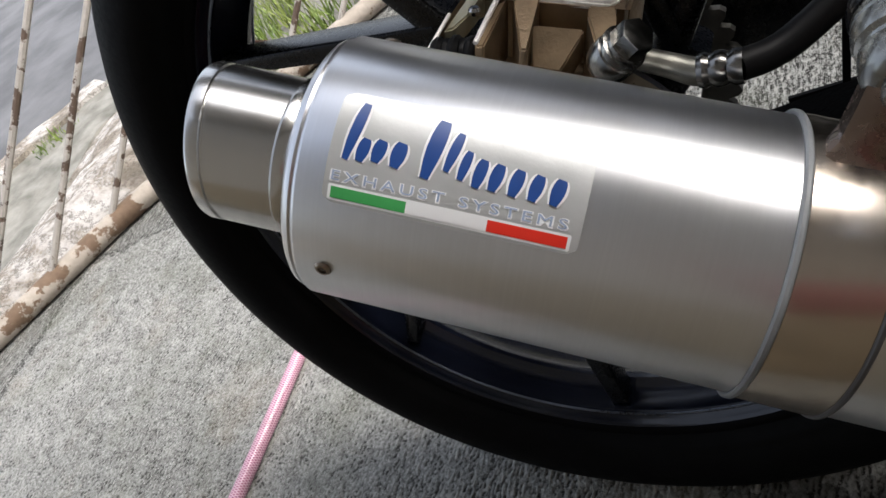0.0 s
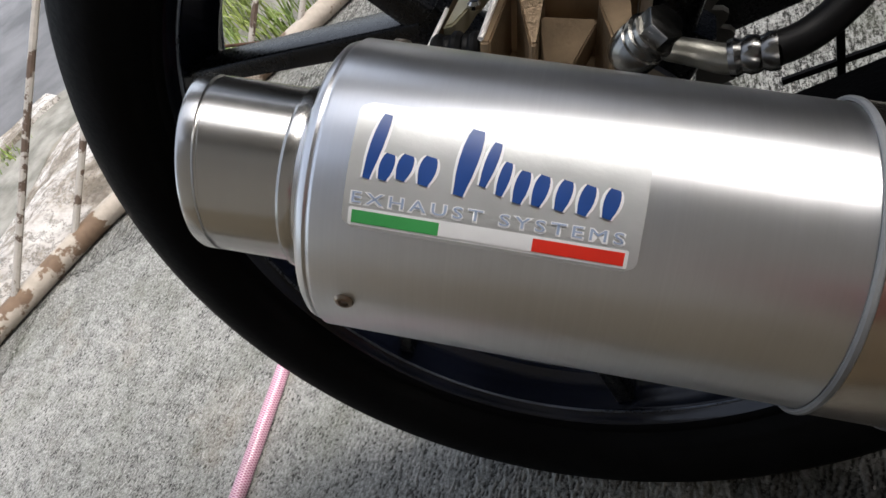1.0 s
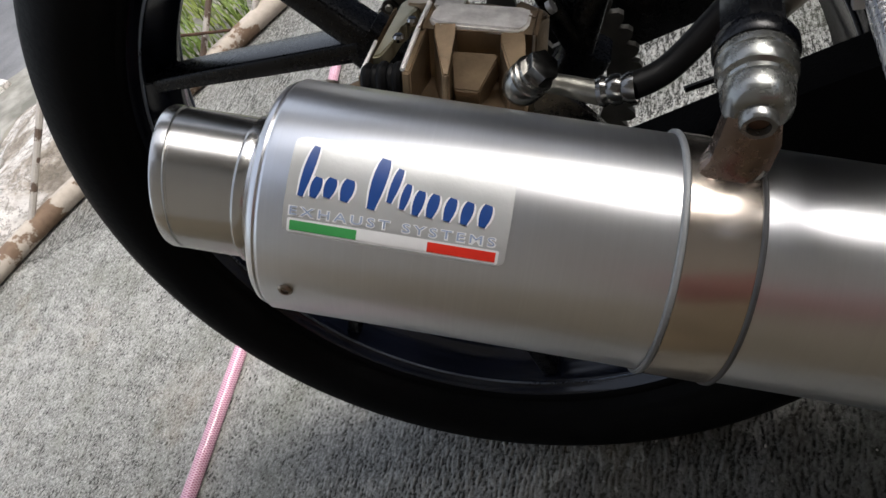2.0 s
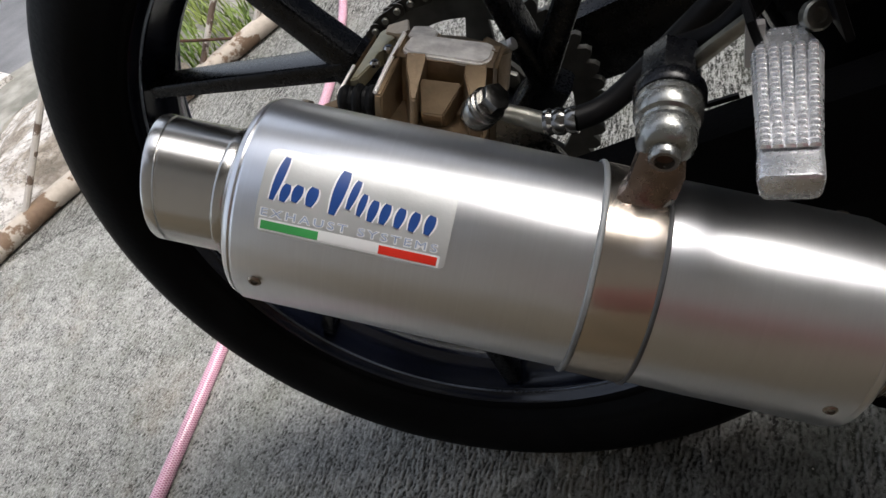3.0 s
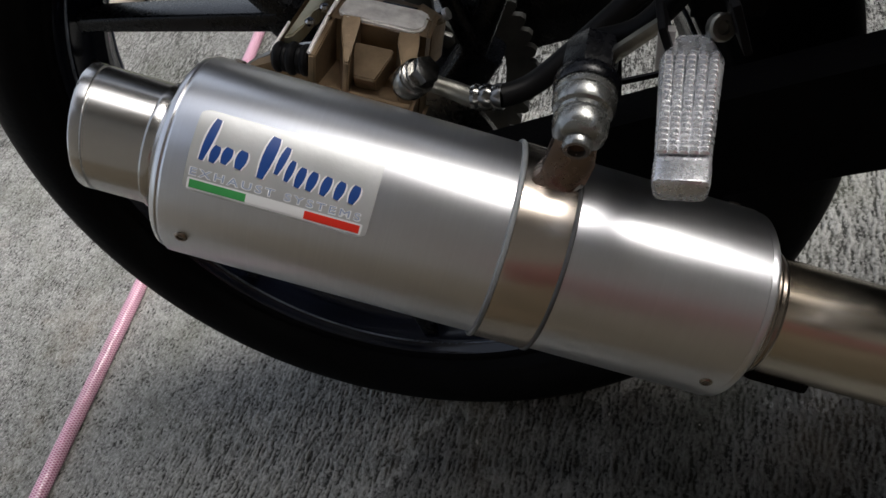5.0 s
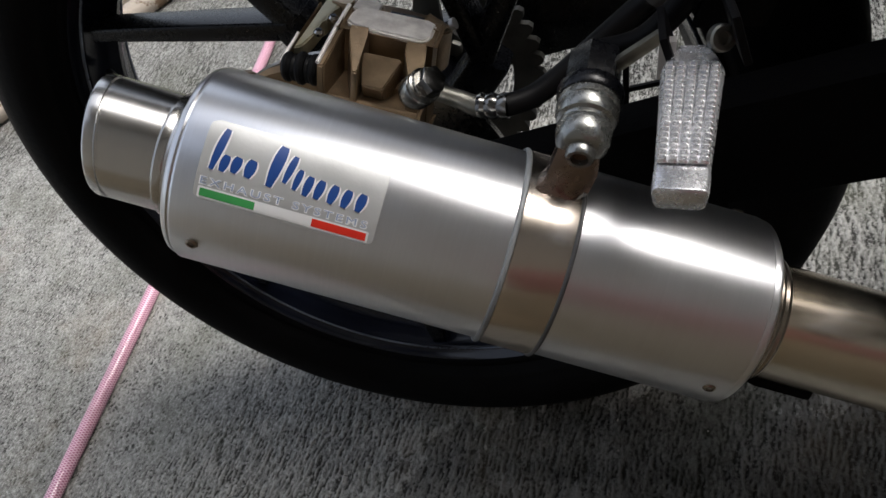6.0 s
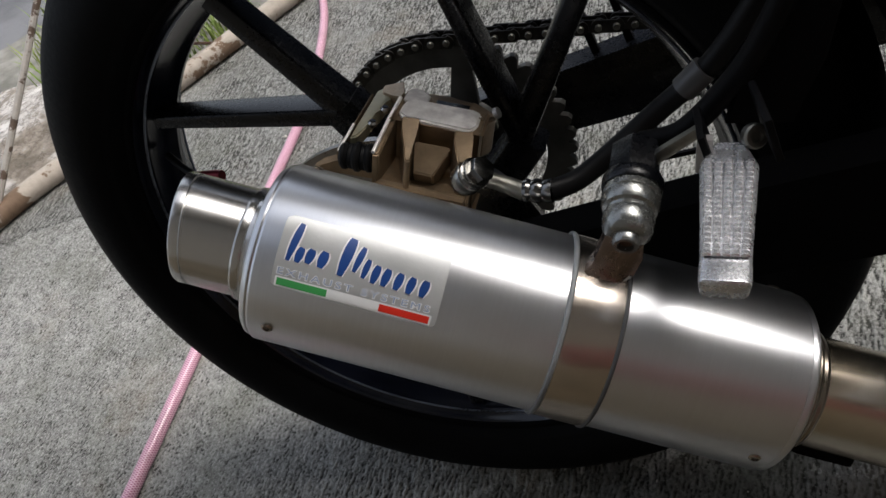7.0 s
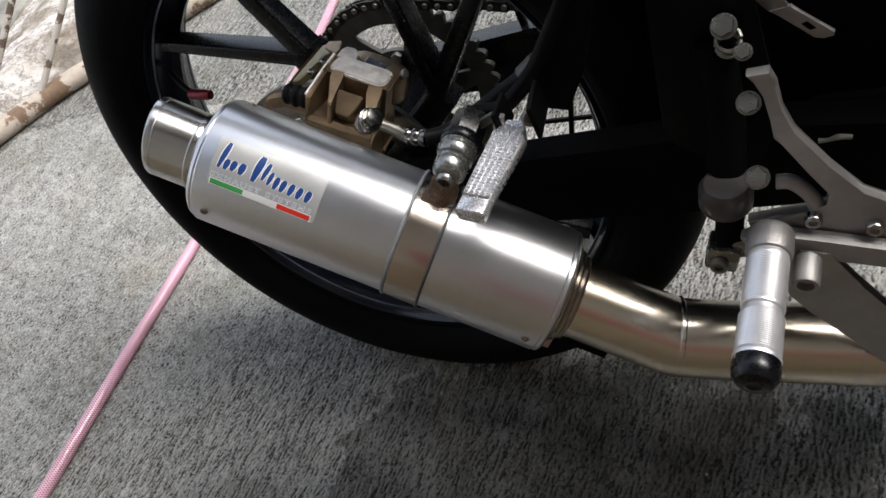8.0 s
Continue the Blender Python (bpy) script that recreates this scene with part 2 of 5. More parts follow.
plastic = material("black_plastic", (0.0035, 0.0035, 0.004), 0.5, 0, 0.2, 30, 0.1, 600, spec=0.08)
chain_steel = material("oily_chain_steel", (0.05, 0.047, 0.043), 0.4, 0.7, 0.4, 120, 0.1, 500)
sprocket_steel = material("dark_sprocket_steel", (0.1, 0.098, 0.09), 0.45, 0.6, 0.3, 40, 0.1, 500)
disc_steel = material("brake_disc_steel", (0.3, 0.29, 0.28), 0.3, 1.0, 0.15, 40, 0.05, 500)
gold = material("bronze_anodised_aluminium", (0.28, 0.2, 0.122), 0.36, 0.55, 0.25, 60, 0.2, 600)
scuffed = material("scuffed_aluminium", (0.86, 0.81, 0.77), 0.48, 0.3, 0.2, 120, 0.3, 500)
khaki = material("khaki_zinc_plate", (0.42, 0.39, 0.28), 0.45, 0.5, 0.15, 60, 0.1, 500)
red_ano = material("red_anodised_aluminium", (0.22, 0.02, 0.03), 0.35, 0.5, 0.2, 60, 0.05, 500)
clear_lip = material("translucent_rubber_strip", (0.2, 0.21, 0.22), 0.45, 0, 0.15, 60, 0.05, 400)
dark_lip = material("grey_rubber_strip", (0.06, 0.06, 0.062), 0.4, 0, 0.1, 60, 0.05, 400)
sticker_silver = material("silver_sticker_film", (0.45, 0.46, 0.46), 0.38, 0.35, 0.05, 60, 0.03, 500)
sticker_white = material("white_print", (0.78, 0.79, 0.8), 0.4, 0, 0.03, 60, 0)
pale_blue = material("pale_blue_print", (0.32, 0.4, 0.55), 0.4, 0, 0.08, 60, 0)
sticker_blue = material("blue_print", (0.008, 0.05, 0.22), 0.4, 0, 0.08, 60, 0)
sticker_green = material("green_print", (0.05, 0.33, 0.09), 0.4, 0, 0.05, 60, 0)
sticker_red = material("red_print", (0.72, 0.03, 0.015), 0.4, 0, 0.05, 60, 0)
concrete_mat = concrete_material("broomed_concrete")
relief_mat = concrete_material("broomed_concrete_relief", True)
asphalt = material("asphalt", (0.14, 0.14, 0.142), 0.88, 0, 0.3, 5, 0.9, 160)
gutter_mat = material("mossy_cement", (0.15, 0.145, 0.12), 0.9, 0, 0.2, 14, 0.9, 90, second=(0.32, 0.305, 0.265))
kerb_mat = kerb_material()
wall_mat = material("painted_plaster", (0.255, 0.232, 0.196), 0.85, 0, 0.08, 2.5, 0.4, 60)
soil = material("soil", (0.1, 0.08, 0.05), 0.95, 0, 0.3, 30, 0.9, 120)
grass_mat = material("grass_blades", (0.12, 0.21, 0.03), 0.6, 0, 0.3, 6, 0, 60, second=(0.27, 0.32, 0.08))
rusty = flaking_paint("flaking_white_paint", (0.55, 0.48, 0.4), (0.23, 0.15, 0.095), 0.53, 17)
rusty_bar = flaking_paint("flaking_grey_paint", (0.55, 0.5, 0.44), (0.15, 0.1, 0.07), 0.53, 24)
rust = material("rust", (0.07, 0.035, 0.02), 0.8, 0, 0.3, 60, 0.4, 300)


def hose_material():
    m, n, l, b = blank("pink_braided_plastic")
    uv = n.new("ShaderNodeTexCoord").outputs["UV"]
    sep = n.new("ShaderNodeSeparateXYZ")
    l.new(uv, sep.inputs[0])
    waves = []
    for k in (1, -1):
        a = math_node(n, l, "ADD", math_node(n, l, "MULTIPLY", sep.outputs[0], 8.0 * k), math_node(n, l, "MULTIPLY", sep.outputs[1], 330.0))
        waves.append(math_node(n, l, "SINE", math_node(n, l, "MULTIPLY", a, 6.2832), 0))
    braid = math_node(n, l, "MAXIMUM", waves[0], waves[1])
    c = ramp_node(n, l, braid, [(0.1, (0.46, 0.15, 0.25)), (0.9, (0.82, 0.53, 0.64))])
    dirt = noise_node(n, l, n.new("ShaderNodeTexCoord").outputs["Object"], 22, 5)
    c = mix_node(n, l, ramp_node(n, l, dirt, [(0.5, (0, 0, 0)), (0.8, (0.5, 0.5, 0.5))]), c, (0.3, 0.2, 0.19))
    l.new(c, b.inputs["Base Color"])
    b.inputs["Roughness"].default_value = 0.3
    b.inputs["Coat Weight"].default_value, b.inputs["Coat Roughness"].default_value = 0.6, 0.12
    bump_node(n, l, b, braid, 0.5, 0.0008)
    return m


pink = hose_material()


# ---- mesh helpers ----
def obj(name, bm, mat=None, parent=None, label="", smooth=True):
    me = bpy.data.meshes.new(name)
    bmesh.ops.recalc_face_normals(bm, faces=bm.faces[:])
    bm.to_mesh(me)
    bm.free()
    if smooth:
        for f in me.polygons:
            f.use_smooth = True
        me.set_sharp_from_angle(angle=radians(35))
    if mat:
        me.materials.append(mat)
    ob = new(name, me)
    if parent:
        ob.parent = parent
    if label:
        tagged(ob, label)
    return ob


def part(name, bm, mat, parent, label="", smooth=True):
    return obj(name, bm, mat, parent, label, smooth)


def again(ob, m, parent):
    """Another object on the same mesh, as a part of parent."""
    o = new(ob.name.split(".")[0], ob.data)
    o.parent = parent
    o.matrix_basis = m
    return o


def axis_matrix(origin, along, side=(0, 0, 1)):
    """A frame whose z runs along a direction and whose x leans to side."""
    z = Vector(along).normalized()
    x = Vector(side) - z * Vector(side).dot(z)
    x.normalize()
    y = z.cross(x)
    return Matrix.Translation(origin) @ Matrix((x, y, z)).transposed().to_4x4()


def lathe(bm, profile, m, n=64, closed=False, a0=0.0, a1=360.0):
    """Turn a profile of (radius, height) round the z axis of m."""
    full = a1 - a0 >= 360
    steps = n if full else n + 1
    rings = []
    for r, h in profile:
        ring = []
        for k in range(steps):
            a = radians(a0 + (a1 - a0) * k / n)
            ring.append(bm.verts.new(m @ Vector((r * math.cos(a), r * math.sin(a), h))))
        rings.append(ring)
    pairs = list(zip(rings, rings[1:])) + ([(rings[-1], rings[0])] if closed else [])
    for a, b in pairs:
        for k in range(n):
            bm.faces.new((a[k], a[(k + 1) % steps], b[(k + 1) % steps], b[k]))
    if not full and closed:
        for k in (0, n):
            bm.faces.new([r[k] for r in rings])
    bmesh.ops.remove_doubles(bm, verts=bm.verts[:], dist=1e-6)
    return bm


def box(bm, size, m, bevel=0.0, seg=2):
    out = bmesh.ops.create_cube(bm, size=1, matrix=m @ Matrix.Diagonal((*size, 1)))
    if bevel:
        es = list({e for v in out["verts"] for e in v.link_edges})
        bmesh.ops.bevel(bm, geom=es, offset=bevel, segments=seg, affect="EDGES", profile=0.6)
    return bm


def tube(bm, points, radius, n=16, cap=True, sub=6, uv=False):
    """A tube along a smooth line through points; radius may be one number or one for each point."""
    pts = [Vector(p) for p in points]
    rad = [radius] * len(pts) if isinstance(radius, (int, float)) else list(radius)
    line, rs = [], []
    for i in range(len(pts) - 1):
        p0, p1, p2, p3 = pts[max(i - 1, 0)], pts[i], pts[i + 1], pts[min(i + 2, len(pts) - 1)]
        for k in range(sub):
            u = k / sub
            line.append(0.5 * (2 * p1 + (p2 - p0) * u + (2 * p0 - 5 * p1 + 4 * p2 - p3) * u * u + (3 * p1 - p0 - 3 * p2 + p3) * u ** 3))
            rs.append(rad[i] * (1 - u) + rad[i + 1] * u)
    line.append(pts[-1])
    rs.append(rad[-1])
    side = Vector((0.31, 0.17, 0.93))
    rings, run = [], [0.0]
    for i, p in enumerate(line):
        t = (line[min(i + 1, len(line) - 1)] - line[max(i - 1, 0)]).normalized()
        side = (side - t * side.dot(t)).normalized()
        up = t.cross(side)
        rings.append([bm.verts.new(p + rs[i] * (math.cos(2 * math.pi * k / n) * side + math.sin(2 * math.pi * k / n) * up)) for k in range(n)])
        if i:
            run.append(run[-1] + (p - line[i - 1]).length)
    lay = bm.loops.layers.uv.verify() if uv else None
    for i, (a, b) in enumerate(zip(rings, rings[1:])):
        for k in range(n):
            f = bm.faces.new((a[k], a[(k + 1) % n], b[(k + 1) % n], b[k]))
            if uv:
                for lp, (x, y) in zip(f.loops, ((k, i), (k + 1, i), (k + 1, i + 1), (k, i + 1))):
                    lp[lay].uv = (x / n, run[y])
    if cap:
        bm.faces.new(rings[0][::-1])
        bm.faces.new(rings[-1])
    return bm


def slab(bm, outline, m, thick, bevel=0.0, seg=2):
    """A flat plate: an outline in the x-y plane of m, thick along its z."""
    low = [bm.verts.new(m @ Vector((x, y, 0))) for x, y in outline]
    high = [bm.verts.new(m @ Vector((x, y, thick))) for x, y in outline]
    k = len(outline)
    faces = [bm.faces.new(low[::-1]), bm.faces.new(high)]
    faces += [bm.faces.new((low[i], low[(i + 1) % k], high[(i + 1) % k], high[i])) for i in range(k)]
    if bevel:
        es = list({e for f in faces[:2] for e in f.edges})
        bmesh.ops.bevel(bm, geom=es, offset=bevel, segments=seg, affect="EDGES", profile=0.6)
    return bm


def hexagon(r):
    return [(r * math.cos(radians(60 * k)), r * math.sin(radians(60 * k))) for k in range(6)]


def socket_bolt(name, origin, along, r, h, mat, parent, label="", hole=0.5):
    """A cap-head bolt with a hexagonal socket, rising from origin."""
    bm = bmesh.new()
    m = axis_matrix(origin, along)
    n = 24
    prof = [(r, 0), (r, h * 0.8), (r * 0.86, h), (r * hole, h), (r * hole * 0.96, h * 0.45), (0, h * 0.4)]
    lathe(bm, prof, m, n)
    return part(name, bm, mat, parent, label)


def hex_bolt(name, origin, along, r, h, mat, parent, label="", washer=0.0):
    bm = bmesh.new()
    m = axis_matrix(origin, along)
    slab(bm, hexagon(r), m, h, r * 0.12)
    if washer:
        lathe(bm, [(0, -0.0002), (washer, -0.0002), (washer, h * 0.22), (0, h * 0.22)], m, 24)
    return part(name, bm, mat, parent, label)


# ---- ground ----
bm = bmesh.new()
bmesh.ops.create_grid(bm, x_segments=2, y_segments=2, size=300, matrix=pose(0, 0, -0.035))
tagged(obj("ground", bm, asphalt), "grey asphalt ground reaching far off", "ground", kind="structure")
bm = bmesh.new()
slab(bm, [(-2.53, -2.7), (-1.055, 0.38), (-0.931, 0.592), (-0.695, 0.922), (-0.12, 1.755), (4, 3.4), (4, -2.7)], pose(0, 0, -0.1), 0.1, 0.006)
concrete_floor = tagged(obj("concrete_floor", bm, concrete_mat), "grey broom-finished concrete slab with stains and a painted shade patch", "pavement", kind="structure")


def broom_finish(x0, x1, y0, y1, dx, dy):
    """The ridges that the broom drew into the slab, as a fine sheet that sinks into it at its edges."""
    nx, ny = int((x1 - x0) / dx), int((y1 - y0) / dy)
    rng = np.random.default_rng(5)
    fx, fy = np.fft.fftfreq(nx, dx)[None, :], np.fft.fftfreq(ny, dy)[:, None]

    def grained(shape):
        f = np.fft.ifft2(np.fft.fft2(rng.standard_normal((ny, nx))) * shape).real
        return f / f.std()

    tilt = fy + 0.1 * fx
    ridges = grained(np.exp(-((np.abs(fx) - 190) / 110) ** 2 - (tilt / 80) ** 2))
    broad = grained(np.exp(-((np.abs(fx) - 75) / 50) ** 2 - (tilt / 48) ** 2))
    grain = grained(np.exp(-((np.hypot(fx, fy) - 170) / 130) ** 2))
    lumps = grained(np.exp(-((np.hypot(fx, fy) - 25) / 30) ** 2))
    patchy = grained(np.exp(-(np.hypot(fx, fy) / 5) ** 2))
    x, y = x0 + dx * np.arange(nx)[None, :], y0 + dy * np.arange(ny)[:, None]
    worn = np.clip(0.6 + 1.3 * (x + 0.25) + 0.2 * patchy, 0.14, 0.85)
    z = 0.0013 + 0.00055 * worn * ridges + 0.00035 * worn * broad + 0.00042 * grain + 0.00018 * lumps
    rim = np.minimum(np.minimum(x - x0, x1 - dx - x), np.minimum(y - y0, y1 - dy - y))
    rim = np.minimum(rim, 0.9 * (x + 1.055 - 0.479 * (y - 0.38)) - 0.012)
    z = np.clip(z, 0.00005, 0.0034) - 0.0045 * np.clip(1 - rim / 0.05 + 0.3 * patchy * (rim < 0.08), 0, 1)
    co = np.stack(np.broadcast_arrays(x, y, z), -1).reshape(-1, 3)
    k = (np.arange(nx - 1)[None, :] + nx * np.arange(ny - 1)[:, None]).ravel()
    k = k[rim.ravel()[k] > 0]
    faces = np.stack([k, k + 1, k + nx + 1, k + nx], -1)
    me = bpy.data.meshes.new("broom_finish")
    me.vertices.add(len(co))
    me.vertices.foreach_set("co", co.ravel())
    me.loops.add(faces.size)
    me.loops.foreach_set("vertex_index", faces.ravel())
    me.polygons.add(len(faces))
    me.polygons.foreach_set("loop_start", np.arange(0, faces.size, 4))
    me.polygons.foreach_set("use_smooth", np.ones(len(faces), bool))
    me.update(calc_edges=True)
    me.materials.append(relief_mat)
    sheet = new("broom_finish", me)
    sheet.parent = concrete_floor
    return tagged(sheet, "ridged broom finish, groove shade and crest light painted in", kind="stuff")


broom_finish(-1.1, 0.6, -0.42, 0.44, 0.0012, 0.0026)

# the edge beside the road: along runs with the fence, out runs away from the slab
ALONG, OUT, EDGE = Vector((0.431, 0.902, 0)), Vector((-0.902, 0.431, 0)), Vector((-1.035, 0.42, 0))


def edge_place(a, b, z=0.0):
    return EDGE + ALONG * a + OUT * b + Vector((0, 0, z))


def rail_bend(a):
    """How far the fence leaves the straight line towards the slab."""
    return 0.0 if a < 0 else -0.16 * a


def rough_strip(name, a0, a1, b0, b1, height, mat, label, category, steps=(90, 26), rough=0.012, seed=0.0):
    """An uneven strip of cement along the fence; b0, b1 and height follow a."""
    bm = bmesh.new()
    na, nb = steps
    grid = []
    for i in range(na + 1):
        a = a0 + (a1 - a0) * i / na
        lo, hi = b0(a), b1(a)
        row = []
        for j in range(nb + 1):
            v = j / nb
            b = lo + (hi - lo) * v
            p = edge_place(a, b)
            z = height(a, v) + rough * (noise.noise(p * 7 + Vector((seed, 0, 0))) + 0.5 * noise.noise(p * 21))
            if j in (0, nb):
                z = -0.05
            row.append(bm.verts.new((p.x, p.y, z)))
        grid.append(row)
    for i in range(na):
        for j in range(nb):
            bm.faces.new((grid[i][j], grid[i + 1][j], grid[i + 1][j + 1], grid[i][j + 1]))
    return tagged(obj(name, bm, mat), label, category, kind="structure")


def white_edge(a):
    return 0.44 + 0.5 * a + 0.05 * math.sin(7 * a) if a < 0.35 else 0.615 - 1.6 * (a - 0.35) + 0.03 * math.sin(9 * a)


rough_strip("kerb", -2.6, 0.4, lambda a: 0.022 + rail_bend(a), lambda a: max(0.1, white_edge(a)) if a < 0.25 else max(0.0, white_edge(a) - 3.4 * (a - 0.25)), lambda a, v: 0.02 + 0.035 * math.sin(math.pi * min(1, v * 1.25)) - 0.03 * v * v, kerb_mat,
            "whitewashed cement kerb, cracked and dirty, beside the fence", "kerb")
rough_strip("gutter", -2.6, 2.2, lambda a: max(0.1, white_edge(a)) - 0.04 if a < 0.25 else max(0.01 + rail_bend(a), white_edge(a) - 0.04 - 3.4 * (a - 0.25)), lambda a: 0.84 - 0.06 * a + 0.03 * math.sin(5 * a), lambda a, v: -0.012 + 0.012 * v, gutter_mat,
            "mossy cement gutter between kerb and road", "gutter", (80, 14), 0.01, 3.0)
rough_strip("trim", -2.6, 0.3, lambda a: 0.74 - 0.05 * a + 0.03 * math.sin(5 * a), lambda a: 0.88 - 0.1 * a + 0.03 * math.sin(5 * a), lambda a, v: 0.008, kerb_mat,
            "whitewashed road edge of the gutter", "kerb", (70, 6), 0.008, 5.0)

# unseen walls and roof slab, added to shade the ground and fill the reflections
bm = bmesh.new()
box(bm, (3.7, 0.2, 2.2), pose(1.1, -0.72, 1.1))
tagged(obj("shade_wall_south", bm, wall_mat), "plain unseen wall added behind the camera to block light", "wall", kind="structure")
# red band added only to be mirrored in the can and pipe
bm = bmesh.new()
box(bm, (1.3, 0.012, 0.2), pose(0.85, -0.614, 0.58), 0.002)
tagged(obj("red_reflection_band", bm, material("reflected_red", (0.2, 0.078, 0.068), 0.6, 0, 0.15, 8, 0.1, 90)), "red band added on the unseen wall for its reflection", "trim", kind="structure")
# tan panel added to darken and warm what the lower can mirrors
bm = bmesh.new()
box(bm, (3.7, 0.01, 0.475), pose(1.1, -0.615, 0.2375), 0.002)
tagged(obj("tan_reflection_panel", bm, material("reflected_tan", (0.17, 0.138, 0.092), 0.75, 0, 0.2, 6, 0.2, 90)), "tan panel added on the unseen wall for its reflection", "trim", kind="structure")
bm = bmesh.new()
box(bm, (0.2, 4.0, 2.3), pose(3.05, 1.18, 1.15))
tagged(obj("shade_wall_east", bm, wall_mat), "plain unseen wall added ahead of the motorcycle to block light", "wall", kind="structure")
bm = bmesh.new()
box(bm, (3.5, 0.9, 0.1), pose(1.2, -0.37, 2.255), 0.01)
tagged(obj("roof", bm, wall_mat), "flat unseen slab added overhead to block the sky", "roof", kind="structure")
# unseen dark wall, added for the slate band mirrored along the can's top
bm = bmesh.new()
box(bm, (5.5, 0.2, 3.2), pose(1.6, 3.3, 1.6))
tagged(obj("dark_wall_north", bm, material("blue_grey_backing", (0.085, 0.098, 0.128), 0.9, 0, 0.15, 2.5, 0.4, 60)), "dark blue-grey unseen wall added for the can's dark reflection", "wall", kind="structure")

# ---- fence ----
bm = bmesh.new()
tube(bm, [edge_place(a, rail_bend(a), 0.021) for a in (-2.4, -1.6, -0.8, -0.3, 0, 0.15, 0.3, 0.8, 1.5, 2.4)], 0.0205, 18)
fence = tagged(obj("fence", bm, rusty), "white-painted steel pipe fence, rusty and flaking, on the slab's edge", "fence")
for k in range(-9, 14):
    a = -0.018 + 0.142 * k
    foot = edge_place(a, rail_bend(a), 0.034)
    tip = foot + ALONG * 0.78 + Vector((0, 0, 0.62))
    bm = bmesh.new()
    wob = Vector((0.004 * math.sin(k * 2.1), 0.004 * math.cos(k * 1.7), 0))
    tube(bm, [foot, foot.lerp(tip, 0.35) + wob, foot.lerp(tip, 0.7), tip], 0.0062, 8)
    part("bar", bm, rusty_bar, fence)
for a in (0.50, 1.07):
    foot = edge_place(a, rail_bend(a) + 0.004, 0.035)
    bm = bmesh.new()
    tube(bm, [foot, foot - ALONG * 0.1 + Vector((0, 0, 0.07)), foot - ALONG * 0.2 + Vector((0, 0, 0.15))], 0.0032, 8)
    part("cross_rod", bm, rust, fence, "thin rusty cross rod")

# ---- hose ----
bm = bmesh.new()
hz = 0.0086
tube(bm, [(-0.43, -1.6, hz), (-0.452, -0.8, hz), (-0.462, -0.3, hz), (-0.463, 0.1, hz), (-0.467, 0.42, hz), (-0.47, 0.58, hz), (-0.488, 0.72, hz), (-0.53, 0.9, hz), (-0.61, 1.12, hz), (-0.7, 1.5, hz), (-0.72, 2.2, hz)], 0.0086, 24, uv=True, sub=10)
tagged(obj("garden_hose", bm, pink), "pink braided plastic garden hose lying on the concrete", "hose")

# ---- motorcycle ----
bike = tagged(new("motorcycle"), "black motorcycle with a brushed steel muffler, leaning on its side stand", "motorcycle")
bike.matrix_world = pose(0, -0.0105, 0.0016, -7.43)
AXLE = Vector((0, 0, 0.3094))
wheel_m = Matrix.Translation(AXLE) @ pose(0, 0, 0, 90)  # its z points to the right-hand side of the machine


def around(r, deg, y=0.0):
    """A place on a circle round the axle."""
    return AXLE + Vector((r * math.cos(radians(deg)), y, r * math.sin(radians(deg))))


# wheel
bm = bmesh.new()
prof = [(0.231, -0.034), (0.2355, -0.0385), (0.24, -0.0455), (0.2425, -0.0478), (0.2445, -0.0488), (0.2465, -0.0505), (0.252, -0.0545), (0.262, -0.057), (0.275, -0.055), (0.288, -0.048), (0.298, -0.037), (0.3055, -0.022), (0.3085, -0.011), (0.31, 0)]
prof = prof + [(r, -h) for r, h in prof[-2::-1]] + [(0.232, 0.028), (0.232, -0.028)]
lathe(bm, prof, wheel_m, 128, closed=True)
tyre = part("tyre", bm, rubber, bike, "black road tyre with shallow tread grooves")
bm = bmesh.new()
rim_prof = [(0.2325, 0.0335), (0.2295, 0.0355), (0.2275, 0.0325), (0.2262, 0.029), (0.2245, 0.0272), (0.2235, 0.024), (0.2195, 0.0115), (0.2155, 0.006), (0.2122, 0.002)]
rim_prof = rim_prof + [(r, -h) for r, h in rim_prof[::-1]]
lathe(bm, rim_prof, wheel_m, 128)
lathe(bm, [(0.2325, -0.0335), (0.2305, -0.02), (0.2305, 0.02), (0.2325, 0.0335)], wheel_m, 128)
bmesh.ops.remove_doubles(bm, verts=bm.verts[:], dist=1e-5)
rim = part("wheel_rim", bm, rim_black, bike, "satin black cast wheel rim")
for k in (-1, 1):
    bm = bmesh.new()
    lathe(bm, [(0.2325, 0.0335 * k), (0.2358, 0.0365 * k), (0.2348, 0.0388 * k), (0.2322, 0.0384 * k), (0.2302, 0.0366 * k), (0.2292, 0.0345 * k)], wheel_m, 128)
    part("rim_flange", bm, engine_black, rim)
    # highlight on the rim's edge, built as a thin ring of brighter metal
    bm = bmesh.new()
    lathe(bm, [(0.2246 + 0.001 * math.cos(a), (0.0274 + 0.001 * math.sin(a)) * k) for a in [math.pi * j / 5 for j in range(10)]], wheel_m, 160, closed=True)
    part("rim_edge", bm, rim_glint_metal, rim, "thin bright ring, a painted highlight on the rim's edge")


